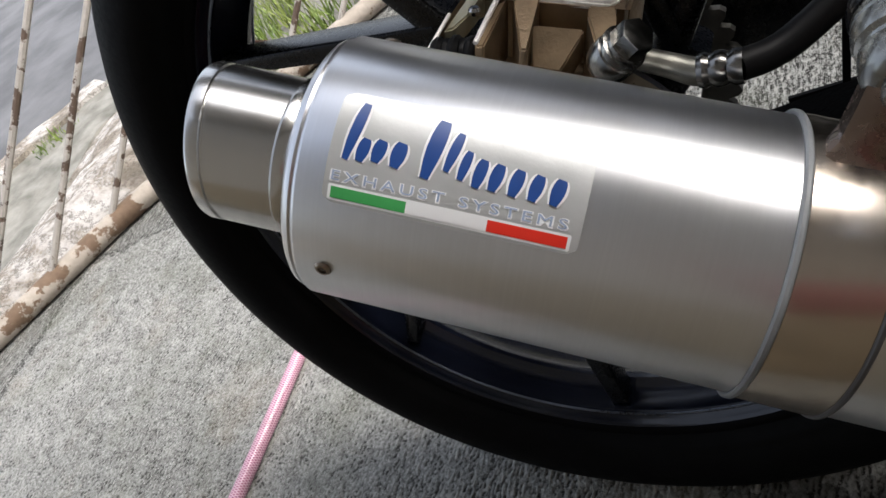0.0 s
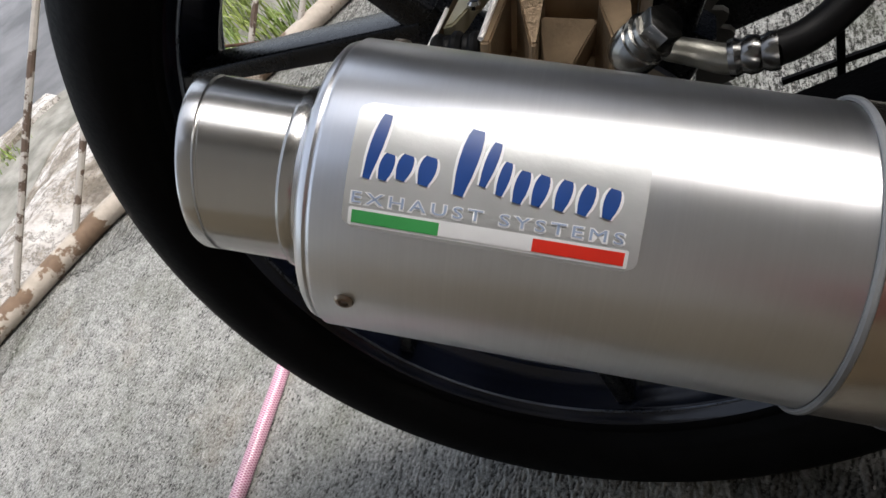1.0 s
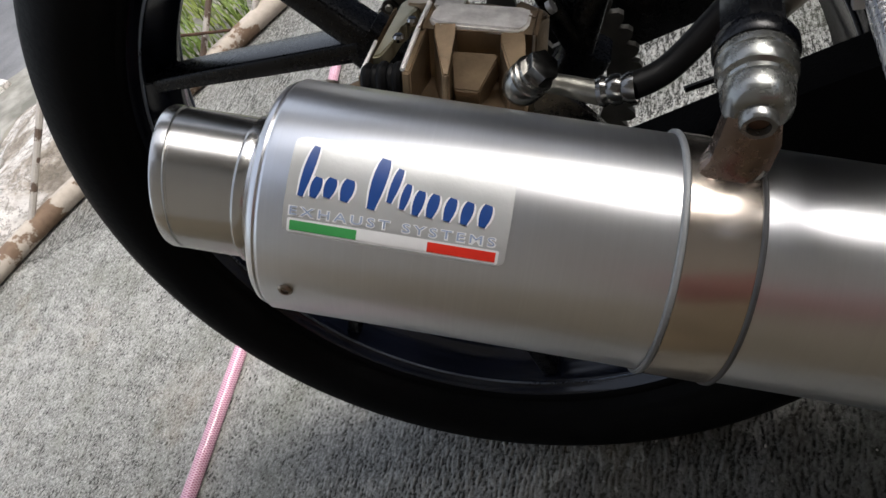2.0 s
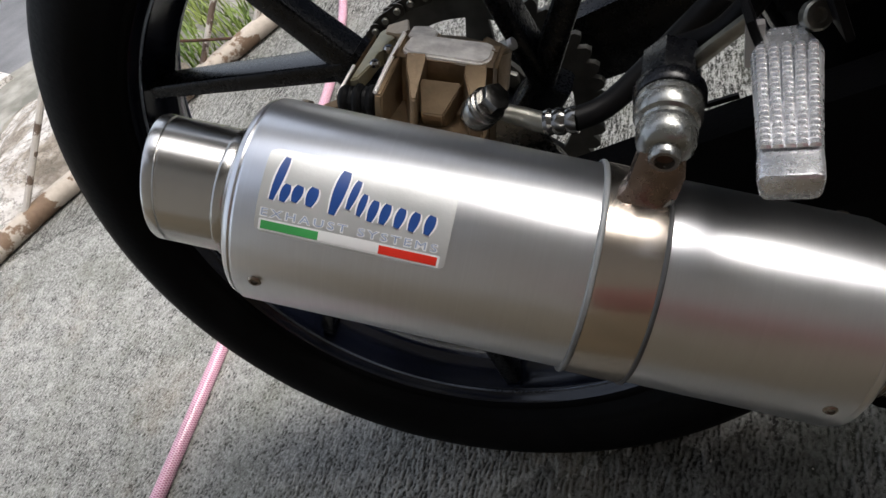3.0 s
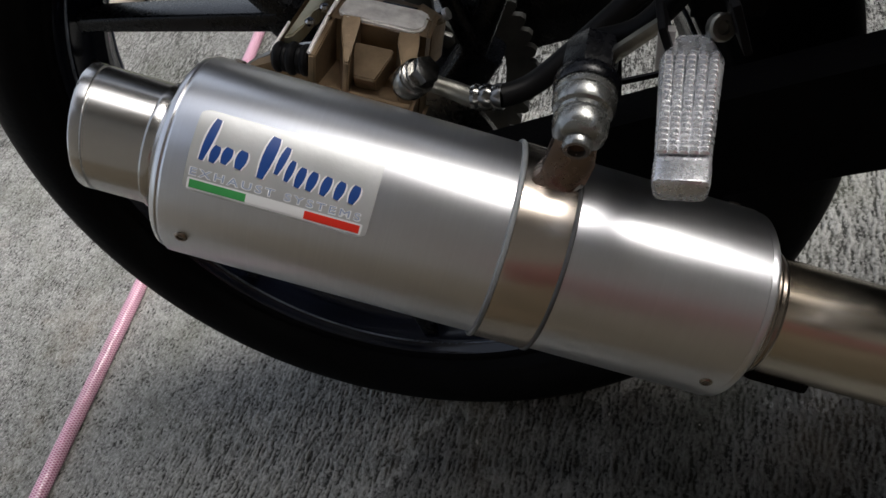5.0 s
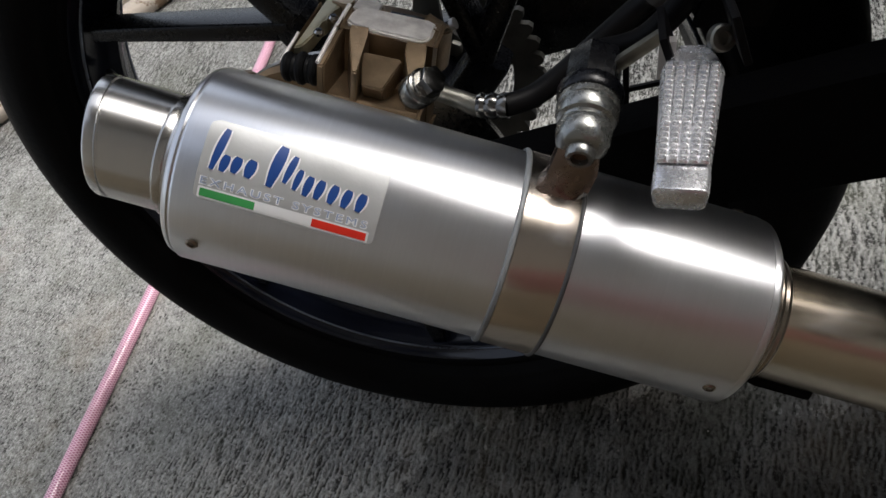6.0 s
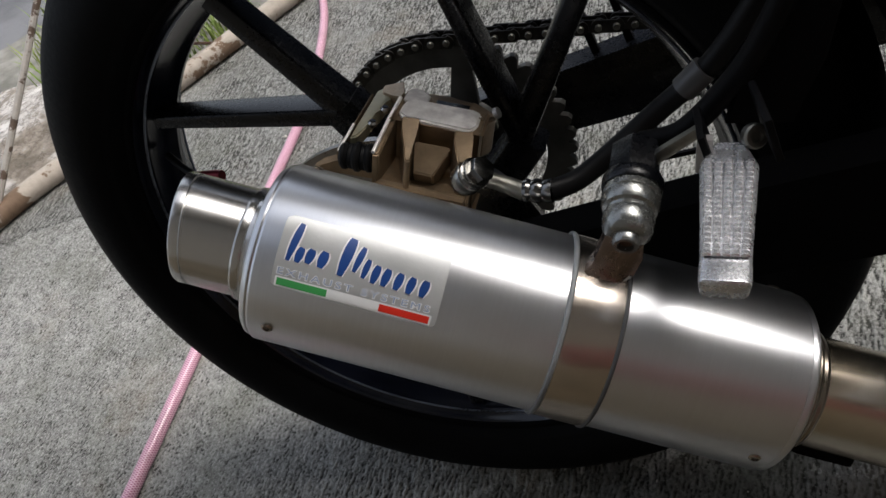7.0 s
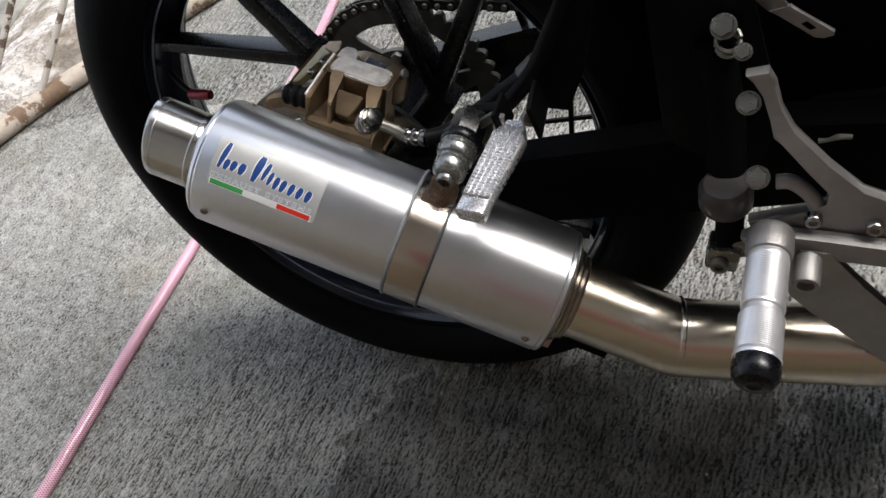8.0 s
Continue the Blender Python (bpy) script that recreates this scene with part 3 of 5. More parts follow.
def spoke_bar(bm, p, q, w0, w1, d0, d1, m=Matrix.Identity(4)):
    """A straight arm from p to q, w wide in the wheel's plane and d deep, with chamfered long edges."""
    p, q = Vector(p), Vector(q)
    t = (q - p).normalized()
    y = Vector((0, 1, 0))
    s = t.cross(y)
    rings = []
    for c, w, d in ((p, w0, d0), (q, w1, d1)):
        ring = []
        for u, v in ((-1, -0.86), (-0.82, -1), (0.82, -1), (1, -0.86), (1, 0.86), (0.82, 1), (-0.82, 1), (-1, 0.86)):
            ring.append(bm.verts.new(m @ (c + s * (u * w / 2) + y * (v * d / 2))))
        rings.append(ring)
    for k in range(8):
        bm.faces.new((rings[0][k], rings[0][(k + 1) % 8], rings[1][(k + 1) % 8], rings[1][k]))
    bm.faces.new(rings[0][::-1])
    bm.faces.new(rings[1])


for k in range(5):
    bm = bmesh.new()
    turn = Matrix.Translation(AXLE) @ Matrix.Rotation(radians(72 * k), 4, "Y") @ Matrix.Translation(-AXLE)
    y = -0.012
    upper = 114.6 if k == 0 else 120.5
    spoke_bar(bm, around(0.03, 66, y), around(0.112, 107, y), 0.03, 0.0265, 0.03, 0.027, turn)
    spoke_bar(bm, around(0.1, 104 if k == 0 else 108, y), around(0.219, upper, y), 0.0182, 0.0135, 0.0255, 0.021, turn)
    spoke_bar(bm, around(0.108, 108, y), around(0.219, 147.0, y), 0.0135, 0.0105, 0.027, 0.022, turn)
    bmesh.ops.bevel(bm, geom=[e for e in bm.edges if e.calc_length() > 0.03], offset=0.0008, segments=1, affect="EDGES")
    part("spoke", bm, black_paint, rim)
bm = bmesh.new()
lathe(bm, [(0.009, -0.085), (0.03, -0.085), (0.034, -0.08), (0.036, -0.04), (0.046, -0.025), (0.05, 0), (0.046, 0.025), (0.038, 0.04), (0.036, 0.072), (0.03, 0.076), (0.009, 0.076)], wheel_m, 48, closed=True)
part("hub", bm, black_paint, rim)
bm = bmesh.new()
lathe(bm, [(0, -0.125), (0.0085, -0.125), (0.0085, 0.125), (0, 0.125)], wheel_m, 24)
part("axle", bm, bolt_steel, bike)
hex_bolt("axle_nut", AXLE + Vector((0, -0.118, 0)), (0, -1, 0), 0.0155, 0.014, bolt_steel, bike, "zinc-plated axle nut", 0.018)
# valve with its cap: it leans out of the rim to the right
v0, v1 = around(0.213, 155.5, -0.018), Vector((-0.166, -0.034, 0.3842))
bm = bmesh.new()
tube(bm, [v0, v0.lerp(v1, 0.6), v1 + Vector((0.004, 0, 0))], 0.003, 12)
valve = part("valve_stem", bm, hose_rubber, rim)
bm = bmesh.new()
cap_m = axis_matrix(v1, (1, -0.05, 0.0))
lathe(bm, [(0, 0), (0.0044, 0), (0.005, 0.002), (0.0045, 0.0045), (0.005, 0.007), (0.005, 0.021), (0.0042, 0.025), (0, 0.025)], cap_m, 24)
part("valve_cap", bm, red_ano, rim, "dark red anodised valve cap")

# brake disc
bm = bmesh.new()
lathe(bm, [(0.107, 0.061), (0.107, 0.0655), (0.076, 0.0655), (0.076, 0.061)], wheel_m, 96, closed=True)
for k in range(5):
    a = 72 * k + 20
    spoke_bar(bm, around(0.04, a, -0.0632), around(0.078, a + 14, -0.0632), 0.014, 0.012, 0.004, 0.004)
part("brake_disc", bm, disc_steel, bike, "worn steel brake disc")

# sprocket and chain on the far side
SPY = 0.083
bm = bmesh.new()
teeth, rows = 45, []
for y in (SPY - 0.0032, SPY + 0.0032):
    outer, inner = [], []
    for k in range(teeth * 4):
        a = 360.0 * k / (teeth * 4)
        r = (0.1015, 0.0995, 0.0935, 0.0995)[k % 4]
        outer.append(bm.verts.new(around(r, a, y)))
        inner.append(bm.verts.new(around(0.0765, a, y)))
    rows.append((outer, inner))
n = teeth * 4
(o0, i0), (o1, i1) = rows
for k in range(n):
    j = (k + 1) % n
    bm.faces.new((o0[k], o0[j], i0[j], i0[k]))
    bm.faces.new((o1[k], i1[k], i1[j], o1[j]))
    bm.faces.new((o0[k], o1[k], o1[j], o0[j]))
    bm.faces.new((i0[k], i0[j], i1[j], i1[k]))
sprocket = part("rear_sprocket", bm, sprocket_steel, bike, "dark steel rear sprocket", smooth=False)
bm = bmesh.new()
lathe(bm, [(0.03, -SPY - 0.0032), (0.048, -SPY - 0.0032), (0.048, -SPY + 0.0032), (0.03, -SPY + 0.0032)], wheel_m, 48, closed=True)
part("sprocket_hub", bm, sprocket_steel, sprocket)
for k in range(6):
    a = 60 * k + 12
    bm = bmesh.new()
    spoke_bar(bm, around(0.036, a - 8, SPY), around(0.079, a, SPY), 0.026, 0.016, 0.006, 0.006)
    part("sprocket_arm", bm, sprocket_steel, sprocket)
for k in range(6):
    p = around(0.041, 60 * k + 30, SPY - 0.0035)
    hex_bolt("sprocket_bolt", p, (0, -1, 0), 0.0065, 0.006, bolt_steel, sprocket)

front_sp = AXLE + Vector((0.52, 0, 0.028))
PITCH, RC = 0.0127, 0.0985
line_a = math.degrees(math.atan2(0.028, 0.52))
tilt = math.degrees(math.asin((RC - 0.033) / math.hypot(0.52, 0.028)))
top_a, low_a = 90 + line_a - tilt, -90 + line_a + tilt
path_pts = []
top_end = around(RC, top_a)
front_top = front_sp + Vector((0.033 * math.cos(radians(top_a)), 0, 0.033 * math.sin(radians(top_a))))
low_end = around(RC, low_a + 360)
front_low = front_sp + Vector((0.033 * math.cos(radians(low_a)), 0, 0.033 * math.sin(radians(low_a))))
run = (front_top - top_end).length
for k in range(int(run / PITCH), 0, -1):
    path_pts.append(top_end + (front_top - top_end) * (k * PITCH / run))
arc = radians(low_a + 360 - top_a) * RC
for k in range(int(arc / PITCH) + 1):
    path_pts.append(around(RC, top_a + math.degrees(k * PITCH / RC)))
for k in range(1, int(run / PITCH)):
    p = low_end + (front_low - low_end) * (k * PITCH / run)
    path_pts.append(p + Vector((0, 0, -0.012 * math.sin(math.pi * k * PITCH / run))))


def chain_plate(bm, y, thick):
    """Two link plates with a waist, side by side, in the link's own x-z plane."""
    for side in (-1, 1):
        ring = []
        for k in range(20):
            a = 2 * math.pi * k / 20
            x = 0.5 * PITCH * (1 if math.cos(a) > 0 else -1) + 0.0056 * math.cos(a)
            z = 0.0056 * math.sin(a) * (1.0 if abs(math.cos(a)) > 0.3 else 0.78)
            ring.append((x, z))
        slab(bm, ring, Matrix.Translation((0, side * y, 0)) @ pose(0, 0, 0, 90), thick if side > 0 else -thick)


bm = bmesh.new()
for p in path_pts:
    lathe(bm, [(0.0036, -0.004), (0.0036, 0.004)], Matrix.Translation(p + Vector((0, SPY, 0))) @ pose(0, 0, 0, 90), 10)
chain = part("drive_chain", bm, chain_steel, bike, "oily black drive chain")
# pins coloured pale in place of the bright gaps between the links
bm = bmesh.new()
for p in path_pts:
    lathe(bm, [(0, -0.0092), (0.0022, -0.0092), (0.0027, -0.0086), (0.0027, 0.0086), (0.0022, 0.0092), (0, 0.0092)], Matrix.Translation(p + Vector((0, SPY, 0))) @ pose(0, 0, 0, 90), 8)
tagged(part("chain_pin", bm, bolt_steel, chain, "small pale chain pins"), kind="stuff")
protos = []
for y, thick in ((0.0042, 0.0016), (0.0066, 0.0016)):
    bm = bmesh.new()
    chain_plate(bm, y, thick)
    protos.append(part("chain_link", bm, chain_steel, chain, smooth=False))
for k, (p, q) in enumerate(zip(path_pts, path_pts[1:])):
    d = q - p
    m = Matrix.Translation((p + q) / 2 + Vector((0, SPY, 0))) @ Matrix.Rotation(-math.atan2(d.z, d.x), 4, "Y")
    if k < 2:
        protos[k % 2].matrix_basis = m
    else:
        again(protos[k % 2], m, chain)

# swingarm: two arms, cross tube and chain guard
bm = bmesh.new()
far = bmesh.new()
for target, y, w in ((bm, -0.094, 0.026), (far, 0.113, 0.026)):
    outline = [(-0.055, 0.287), (-0.06, 0.305), (-0.05, 0.325), (0.06, 0.348), (0.2, 0.379), (0.36, 0.41), (0.56, 0.43), (0.56, 0.381), (0.3, 0.336), (0.1, 0.301), (-0.03, 0.278)]
    slab(target, outline, Matrix.Translation((0, y + w / 2, 0)) @ pose(0, 0, 0, 90), w, 0.006)
box(bm, (0.06, 0.2, 0.055), pose(0.4, 0.01, 0.385, 0, -8), 0.01)
arms = part("swingarm", bm, engine_black, bike, "black box-section swingarm")
part("far_arm", far, black_paint, arms)
bm = bmesh.new()
slab(bm, [(0.02, 0.452), (0.12, 0.455), (0.3, 0.445), (0.5, 0.44), (0.5, 0.425), (0.3, 0.43), (0.12, 0.441), (0.02, 0.44)], Matrix.Translation((0, 0.106, 0)) @ pose(0, 0, 0, 90), 0.022, 0.002)
for k in range(3):
    spoke_bar(bm, (0.125 + 0.028 * k, 0.112, 0.355), (0.105 + 0.028 * k, 0.112, 0.445), 0.006, 0.006, 0.006, 0.006)
spoke_bar(bm, (0.160, 0.113, 0.3), (0.151, 0.113, 0.205), 0.005, 0.005, 0.005, 0.005)
spoke_bar(bm, (0.12, 0.113, 0.248), (0.19, 0.113, 0.258), 0.004, 0.004, 0.004, 0.004)
part("chain_guard", bm, plastic, bike)

# muffler
S0, SD = Vector((-0.0016, -0.2013, 0.4529)), Vector((0.8999, 0.0423, -0.4643)).normalized()
muff = axis_matrix(S0, SD)


def muffler_part(name, profile, mat, parent, label="", n=96, closed=False):
    """A turned part on the muffler's axis, with its own z along that axis."""
    bm = bmesh.new()
    lathe(bm, profile, Matrix.Identity(4), n, closed)
    ob = part(name, bm, mat, parent, label)
    ob.matrix_basis = muff if parent == bike else Matrix.Identity(4)
    return ob


R = 0.0425
body = muffler_part("muffler", [(0.0275, 0.0112), (0.036, 0.0113), (0.0392, 0.012), (0.0408, 0.0133), (0.0414, 0.0148), (0.0411, 0.0155), (0.0418, 0.0162), (R, 0.0172), (R, 0.2535), (0.0415, 0.2545), (0.042, 0.2556), (0.0418, 0.257), (0.040, 0.2585), (0.033, 0.2592), (0.0225, 0.2592)], steel, bike, "brushed stainless steel muffler can")
# outlet with a slash-cut end
bm = bmesh.new()
n = 72
# radius, place, share of the slant
prof = [(0.0285, 0.0118, 0), (0.0299, 0.0108, 0), (0.0293, 0.0092, 0), (0.0276, 0.0084, 0), (0.027, 0.0066, 0), (0.0277, 0.005, 0), (0.0274, 0.003, 0), (0.0262, 0.0018, 0), (0.0262, -0.005, 0.35), (0.0262, -0.0228, 1), (0.0257, -0.0232, 1), (0.0257, -0.0239, 1),
        (0.0263, -0.0244, 1), (0.0263, -0.0281, 1), (0.0258, -0.0292, 1), (0.0248, -0.0294, 1), (0.024, -0.0286, 1), (0.0237, -0.012, 1), (0.0237, 0.012, 0)]
rings = []
for r, h, share in prof:
    ring = []
    for k in range(n):
        a = 2 * math.pi * k / n
        ring.append(bm.verts.new((r * math.cos(a), r * math.sin(a), h - share * 0.0035 * math.cos(a + 1.08))))
    rings.append(ring)
for a, b in zip(rings, rings[1:]):
    for k in range(n):
        bm.faces.new((a[k], a[(k + 1) % n], b[(k + 1) % n], b[k]))
tip = part("outlet_tip", bm, tip_steel, body, "polished steel outlet with a slanted rim")
muffler_part("outlet_liner", [(0.0232, -0.008), (0.0232, 0.03), (0, 0.03)], engine_black, body, "sooty black inside of the outlet", 48)
muffler_part("strap", [(0.0427, 0.1500), (0.0433, 0.1503), (0.0435, 0.152), (0.0435, 0.171), (0.0433, 0.1727), (0.0427, 0.173)], strap_steel, body, "polished steel strap round the can", closed=True)
muffler_part("strap_lip", [(0.0428, 0.1478), (0.0436, 0.1478), (0.0442, 0.1484), (0.0442, 0.1494), (0.0437, 0.15), (0.0428, 0.15)], clear_lip, body, "light grey rubber lip of the strap", closed=True)
muffler_part("strap_lip", [(0.0428, 0.1722), (0.0437, 0.1722), (0.0442, 0.1727), (0.0442, 0.1735), (0.0437, 0.174), (0.0428, 0.174)], dark_lip, body, "dark grey rubber lip of the strap", closed=True)
muffler_part("inlet_collar", [(0.026, 0.2588), (0.0335, 0.259), (0.0342, 0.2602), (0.0333, 0.2616), (0.0312, 0.2624), (0.0318, 0.2638), (0.031, 0.2652), (0.0288, 0.266), (0.0294, 0.2676), (0.0286, 0.2692), (0.0268, 0.27), (0.0258, 0.27)], collar_steel, body, "dark ribbed steel inlet collar", 72)
for s_at, angles in ((0.0258, (96, -34, 210)), (0.2462, (97, -42, 215))):
    for a in angles:
        c, sn = math.cos(radians(a)), math.sin(radians(a))
        bm = bmesh.new()
        lathe(bm, [(0, -0.0006), (0.0012, -0.0006), (0.0014, 0.0009), (0.0021, 0.0008), (0.0027, 0.0002), (0.0028, -0.001)], axis_matrix((R * c, R * sn, s_at), (c, sn, 0), (0, 0, 1)), 16)
        part("rivet", bm, collar_steel, body)


def on_can(s, deg, lift=0.0):
    c, sn = math.cos(radians(deg)), math.sin(radians(deg))
    return Vector(((R + lift) * c, (R + lift) * sn, s))


def can_patch(bm, s0, s1, a0, a1, lift, corner=0.0, ns=24, na=14):
    """A film on the can between two places along it and two angles, its corners rounded."""
    grid = []
    for i in range(ns + 1):
        row = []
        for j in range(na + 1):
            u, v = i / ns, j / na
            s, a = s0 + (s1 - s0) * u, a0 + (a1 - a0) * v
            if corner:
                wide, tall = s1 - s0, radians(a1 - a0) * R
                dx, dy = min(u, 1 - u) * wide, min(v, 1 - v) * tall
                if dy < corner:
                    shift = corner - math.sqrt(max(0, corner ** 2 - (corner - dy) ** 2))
                    s = s0 + shift + (wide - 2 * shift) * u
            row.append(bm.verts.new(on_can(s, a, lift)))
        grid.append(row)
    for i in range(ns):
        for j in range(na):
            bm.faces.new((grid[i][j], grid[i + 1][j], grid[i + 1][j + 1], grid[i][j + 1]))
    return bm


bm = bmesh.new()
can_patch(bm, 0.0252, 0.0968, 20.5, 63.8, 0.00012, 0.0028, 30, 24)
sticker = part("sticker", bm, sticker_silver, body, "silver sticker with slanted blue bars and a tricolour stripe")
for s0, s1, mat in ((0.0277, 0.0494, sticker_green), (0.0494, 0.0721, sticker_white), (0.0721, 0.0937, sticker_red)):
    bm = bmesh.new()
    can_patch(bm, s0, s1, 57.6, 61.9, 0.00032)
    part("colour_bar", bm, mat, body)
bm = bmesh.new()
can_patch(bm, 0.0268, 0.0946, 56.7, 62.8, 0.0002, 0.0004)
part("bar_border", bm, sticker_white, body)


def stroke(pts, w0, w1):
    """The outline of a tapering brush stroke through (s, angle) points, in the can's surface."""
    k = 180 / math.pi / R
    p = [Vector((s, a / k)) for s, a in pts]
    line = []
    for i in range(len(p) - 1):
        q0, q1, q2, q3 = p[max(i - 1, 0)], p[i], p[i + 1], p[min(i + 2, len(p) - 1)]
        for j in range(6):
            u = j / 6
            line.append(0.5 * (2 * q1 + (q2 - q0) * u + (2 * q0 - 5 * q1 + 4 * q2 - q3) * u * u + (3 * q1 - q0 - 3 * q2 + q3) * u ** 3))
    line.append(p[-1])
    left, right = [], []
    for i, c in enumerate(line):
        t = (line[min(i + 1, len(line) - 1)] - line[max(i - 1, 0)]).normalized()
        nrm = Vector((-t.y, t.x))
        f = i / (len(line) - 1)
        w = (w0 + (w1 - w0) * f) * (0.75 + 0.5 * math.sin(math.pi * min(1, f * 1.1))) / 2
        left.append(c + nrm * w)
        right.append(c - nrm * w)
    return [(v.x, v.y * k) for v in left], [(v.x, v.y * k) for v in right]


def stroke_mesh(bm, pts, w0, w1, lift):
    left, right = stroke(pts, w0, w1)
    a = [bm.verts.new(on_can(s, d, lift)) for s, d in left]
    b = [bm.verts.new(on_can(s, d, lift)) for s, d in right]
    for i in range(len(a) - 1):
        bm.faces.new((a[i], a[i + 1], b[i + 1], b[i]))


# the maker's mark as plain slanted bars in its colours
MARKS = [([(0.0326, 24.5), (0.0300, 47)], 0.0023, 0.0020), ([(0.0352, 38), (0.0340, 46.8)], 0.0024, 0.0023), ([(0.0397, 37.5), (0.0384, 46)], 0.0027, 0.0024), ([(0.0452, 37), (0.0440, 46.5)], 0.0029, 0.0027),
         ([(0.0552, 25.5), (0.0528, 48)], 0.0033, 0.0027), ([(0.0605, 29), (0.0582, 44)], 0.0020, 0.0018), ([(0.0638, 35), (0.0624, 46)], 0.0018, 0.0018), ([(0.0681, 37), (0.0668, 47.5)], 0.0023, 0.0022), ([(0.0727, 37.5), (0.0713, 47.5)], 0.0024, 0.0023),
         ([(0.0782, 38), (0.0768, 47.8)], 0.0024, 0.0023), ([(0.0836, 38.5), (0.0822, 48)], 0.0024, 0.0023), ([(0.0893, 38.5), (0.0880, 48)], 0.0026, 0.0023)]
for grow, lift, mat, nm in ((0.0012, 0.0002, sticker_white, "mark_outline"), (0.0, 0.00034, sticker_blue, "mark_stroke")):
    for k, (pts, w0, w1) in enumerate(MARKS):
        bm = bmesh.new()
        stroke_mesh(bm, pts, w0 * 1.22 + grow, w1 * 1.22 + grow, lift + 0.000012 * k)
        part(nm, bm, mat, body)


def can_text(words, s0, s1, a_base, height_deg, lift, mat, grow=0.0):
    """Words in the built-in font, stretched between two places along the can."""
    cu = bpy.data.curves.new("words", "FONT")
    cu.body = words
    cu.space_character = 1.35
    cu.offset = grow
    cu.resolution_u = 3
    ob = new("words", cu)
    bpy.context.view_layer.update()
    me = bpy.data.meshes.new_from_object(ob.evaluated_get(bpy.context.evaluated_depsgraph_get()))
    bpy.data.objects.remove(ob)
    xs = [v.co.x for v in me.vertices]
    ys = [v.co.y for v in me.vertices]
    lo, hi, top = min(xs), max(xs), max(ys)
    for v in me.vertices:
        f = (v.co.x - lo) / (hi - lo)
        v.co = on_can(s0 + (s1 - s0) * f, a_base - height_deg * v.co.y / top, lift)
    me.materials.append(mat)
    o = new("printed_lettering", me)
    o.parent = body
    tagged(o, "row of small printed words", kind="stuff")
    return o


can_text("EXHAUST SYSTEMS", 0.0268, 0.0934, 55.6, 4.3, 0.00022, sticker_white, 0.05)
can_text("EXHAUST SYSTEMS", 0.0273, 0.0929, 55.2, 3.6, 0.00038, pale_blue)

# link pipe: straight out of the collar, then bent level and inwards
bm = bmesh.new()
straight = [muff @ Vector((0, 0, d)) for d in (0.262, 0.288, 0.312, 0.3315, 0.336)]
bend = [Vector(p) for p in ((0.3055, -0.1858, 0.2962), (0.338, -0.1785, 0.2903), (0.371, -0.1698, 0.2843), (0.424, -0.1564, 0.2755), (0.47, -0.135, 0.262), (0.52, -0.09, 0.25), (0.6, -0.03, 0.245))]
tube(bm, straight + bend, 0.0262, 64, sub=14)
link = part("link_pipe", bm, pipe_steel, bike, "heat-tinted bent steel link pipe")
bm = bmesh.new()
lathe(bm, [(0.0259, -0.0024), (0.0268, -0.0018), (0.0273, 0), (0.0268, 0.0018), (0.0259, 0.0024)], axis_matrix(bend[2].lerp(bend[3], 0.62), bend[3] - bend[2]), 56)
part("weld_ring", bm, tip_steel, link)
bm = bmesh.new()
lathe(bm, [(0.0259, -0.002), (0.0268, -0.001), (0.0269, 0.001), (0.0259, 0.002)], axis_matrix(straight[4].lerp(bend[0], 0.5), bend[1] - straight[3]), 56)
part("weld_seam", bm, pipe_steel, link, "mitred weld seam of the pipe")
# black pad under the pipe, on a small bracket
bm = bmesh.new()
box(bm, (0.008, 0.016, 0.03), muff @ Matrix.Rotation(radians(150), 4, "Z") @ Matrix.Translation((0.0262, 0, 0.289)), 0.003)
part("pipe_shield", bm, engine_black, link, "small black shield under the pipe")

bm = bmesh.new()
slab(bm, [(-0.003, -0.004), (0.003, -0.004), (0.0042, 0.004), (0.0025, 0.013), (-0.0025, 0.013), (-0.0042, 0.004)], muff @ Matrix.Rotation(radians(128), 4, "Z") @ Matrix.Translation((0.0335, 0, 0.262)) @ pose(0, 0, 0, 0, 90, 90), 0.002, 0.0005)
part("end_tab", bm, collar_steel, body, "small brown-tinted tab under the can").matrix_basis = muff.inverted()

# bracket on the strap, and the mount
bm = bmesh.new()
rings = []
for p, w, t in ((muff @ Vector((0.0425, 0.004, 0.1605)), 0.0165, 0.009), (Vector((0.1655, -0.1935, 0.4185)), 0.0185, 0.0115), (Vector((0.170, -0.1925, 0.4265)), 0.0185, 0.012), (Vector((0.1735, -0.19, 0.436)), 0.015, 0.011)):
    ring = []
    for x, y in ((-0.5, -0.35), (-0.35, -0.5), (0.35, -0.5), (0.5, -0.35), (0.5, 0.35), (0.35, 0.5), (-0.35, 0.5), (-0.5, 0.35)):
        ring.append(bm.verts.new(p + SD * (x * w) + Vector((0, y * t, 0))))
    rings.append(ring)
for a, b in zip(rings, rings[1:]):
    for k in range(8):
        bm.faces.new((a[k], a[(k + 1) % 8], b[(k + 1) % 8], b[k]))
bm.faces.new(rings[0][::-1])
bm.faces.new(rings[-1])
part("strap_bracket", bm, bracket_steel, body, "brown-tinted polished steel strap bracket").matrix_basis = muff.inverted()
for p in (Vector((0.1576, -0.1935, 0.4195)), Vector((0.1698, -0.196, 0.4139))):
    o = socket_bolt("strap_bolt", p - Vector((-0.1, -0.7, 0.7)) * 0.0015, Vector((-0.1, -0.75, 0.66)), 0.0032, 0.0042, chrome, body)
    o.matrix_basis = muff.inverted()
q0, q1 = Vector((0.1765, -0.150, 0.4445)), Vector((0.1729, -0.2005, 0.4335))
mount_m = axis_matrix(q0, q1 - q0)
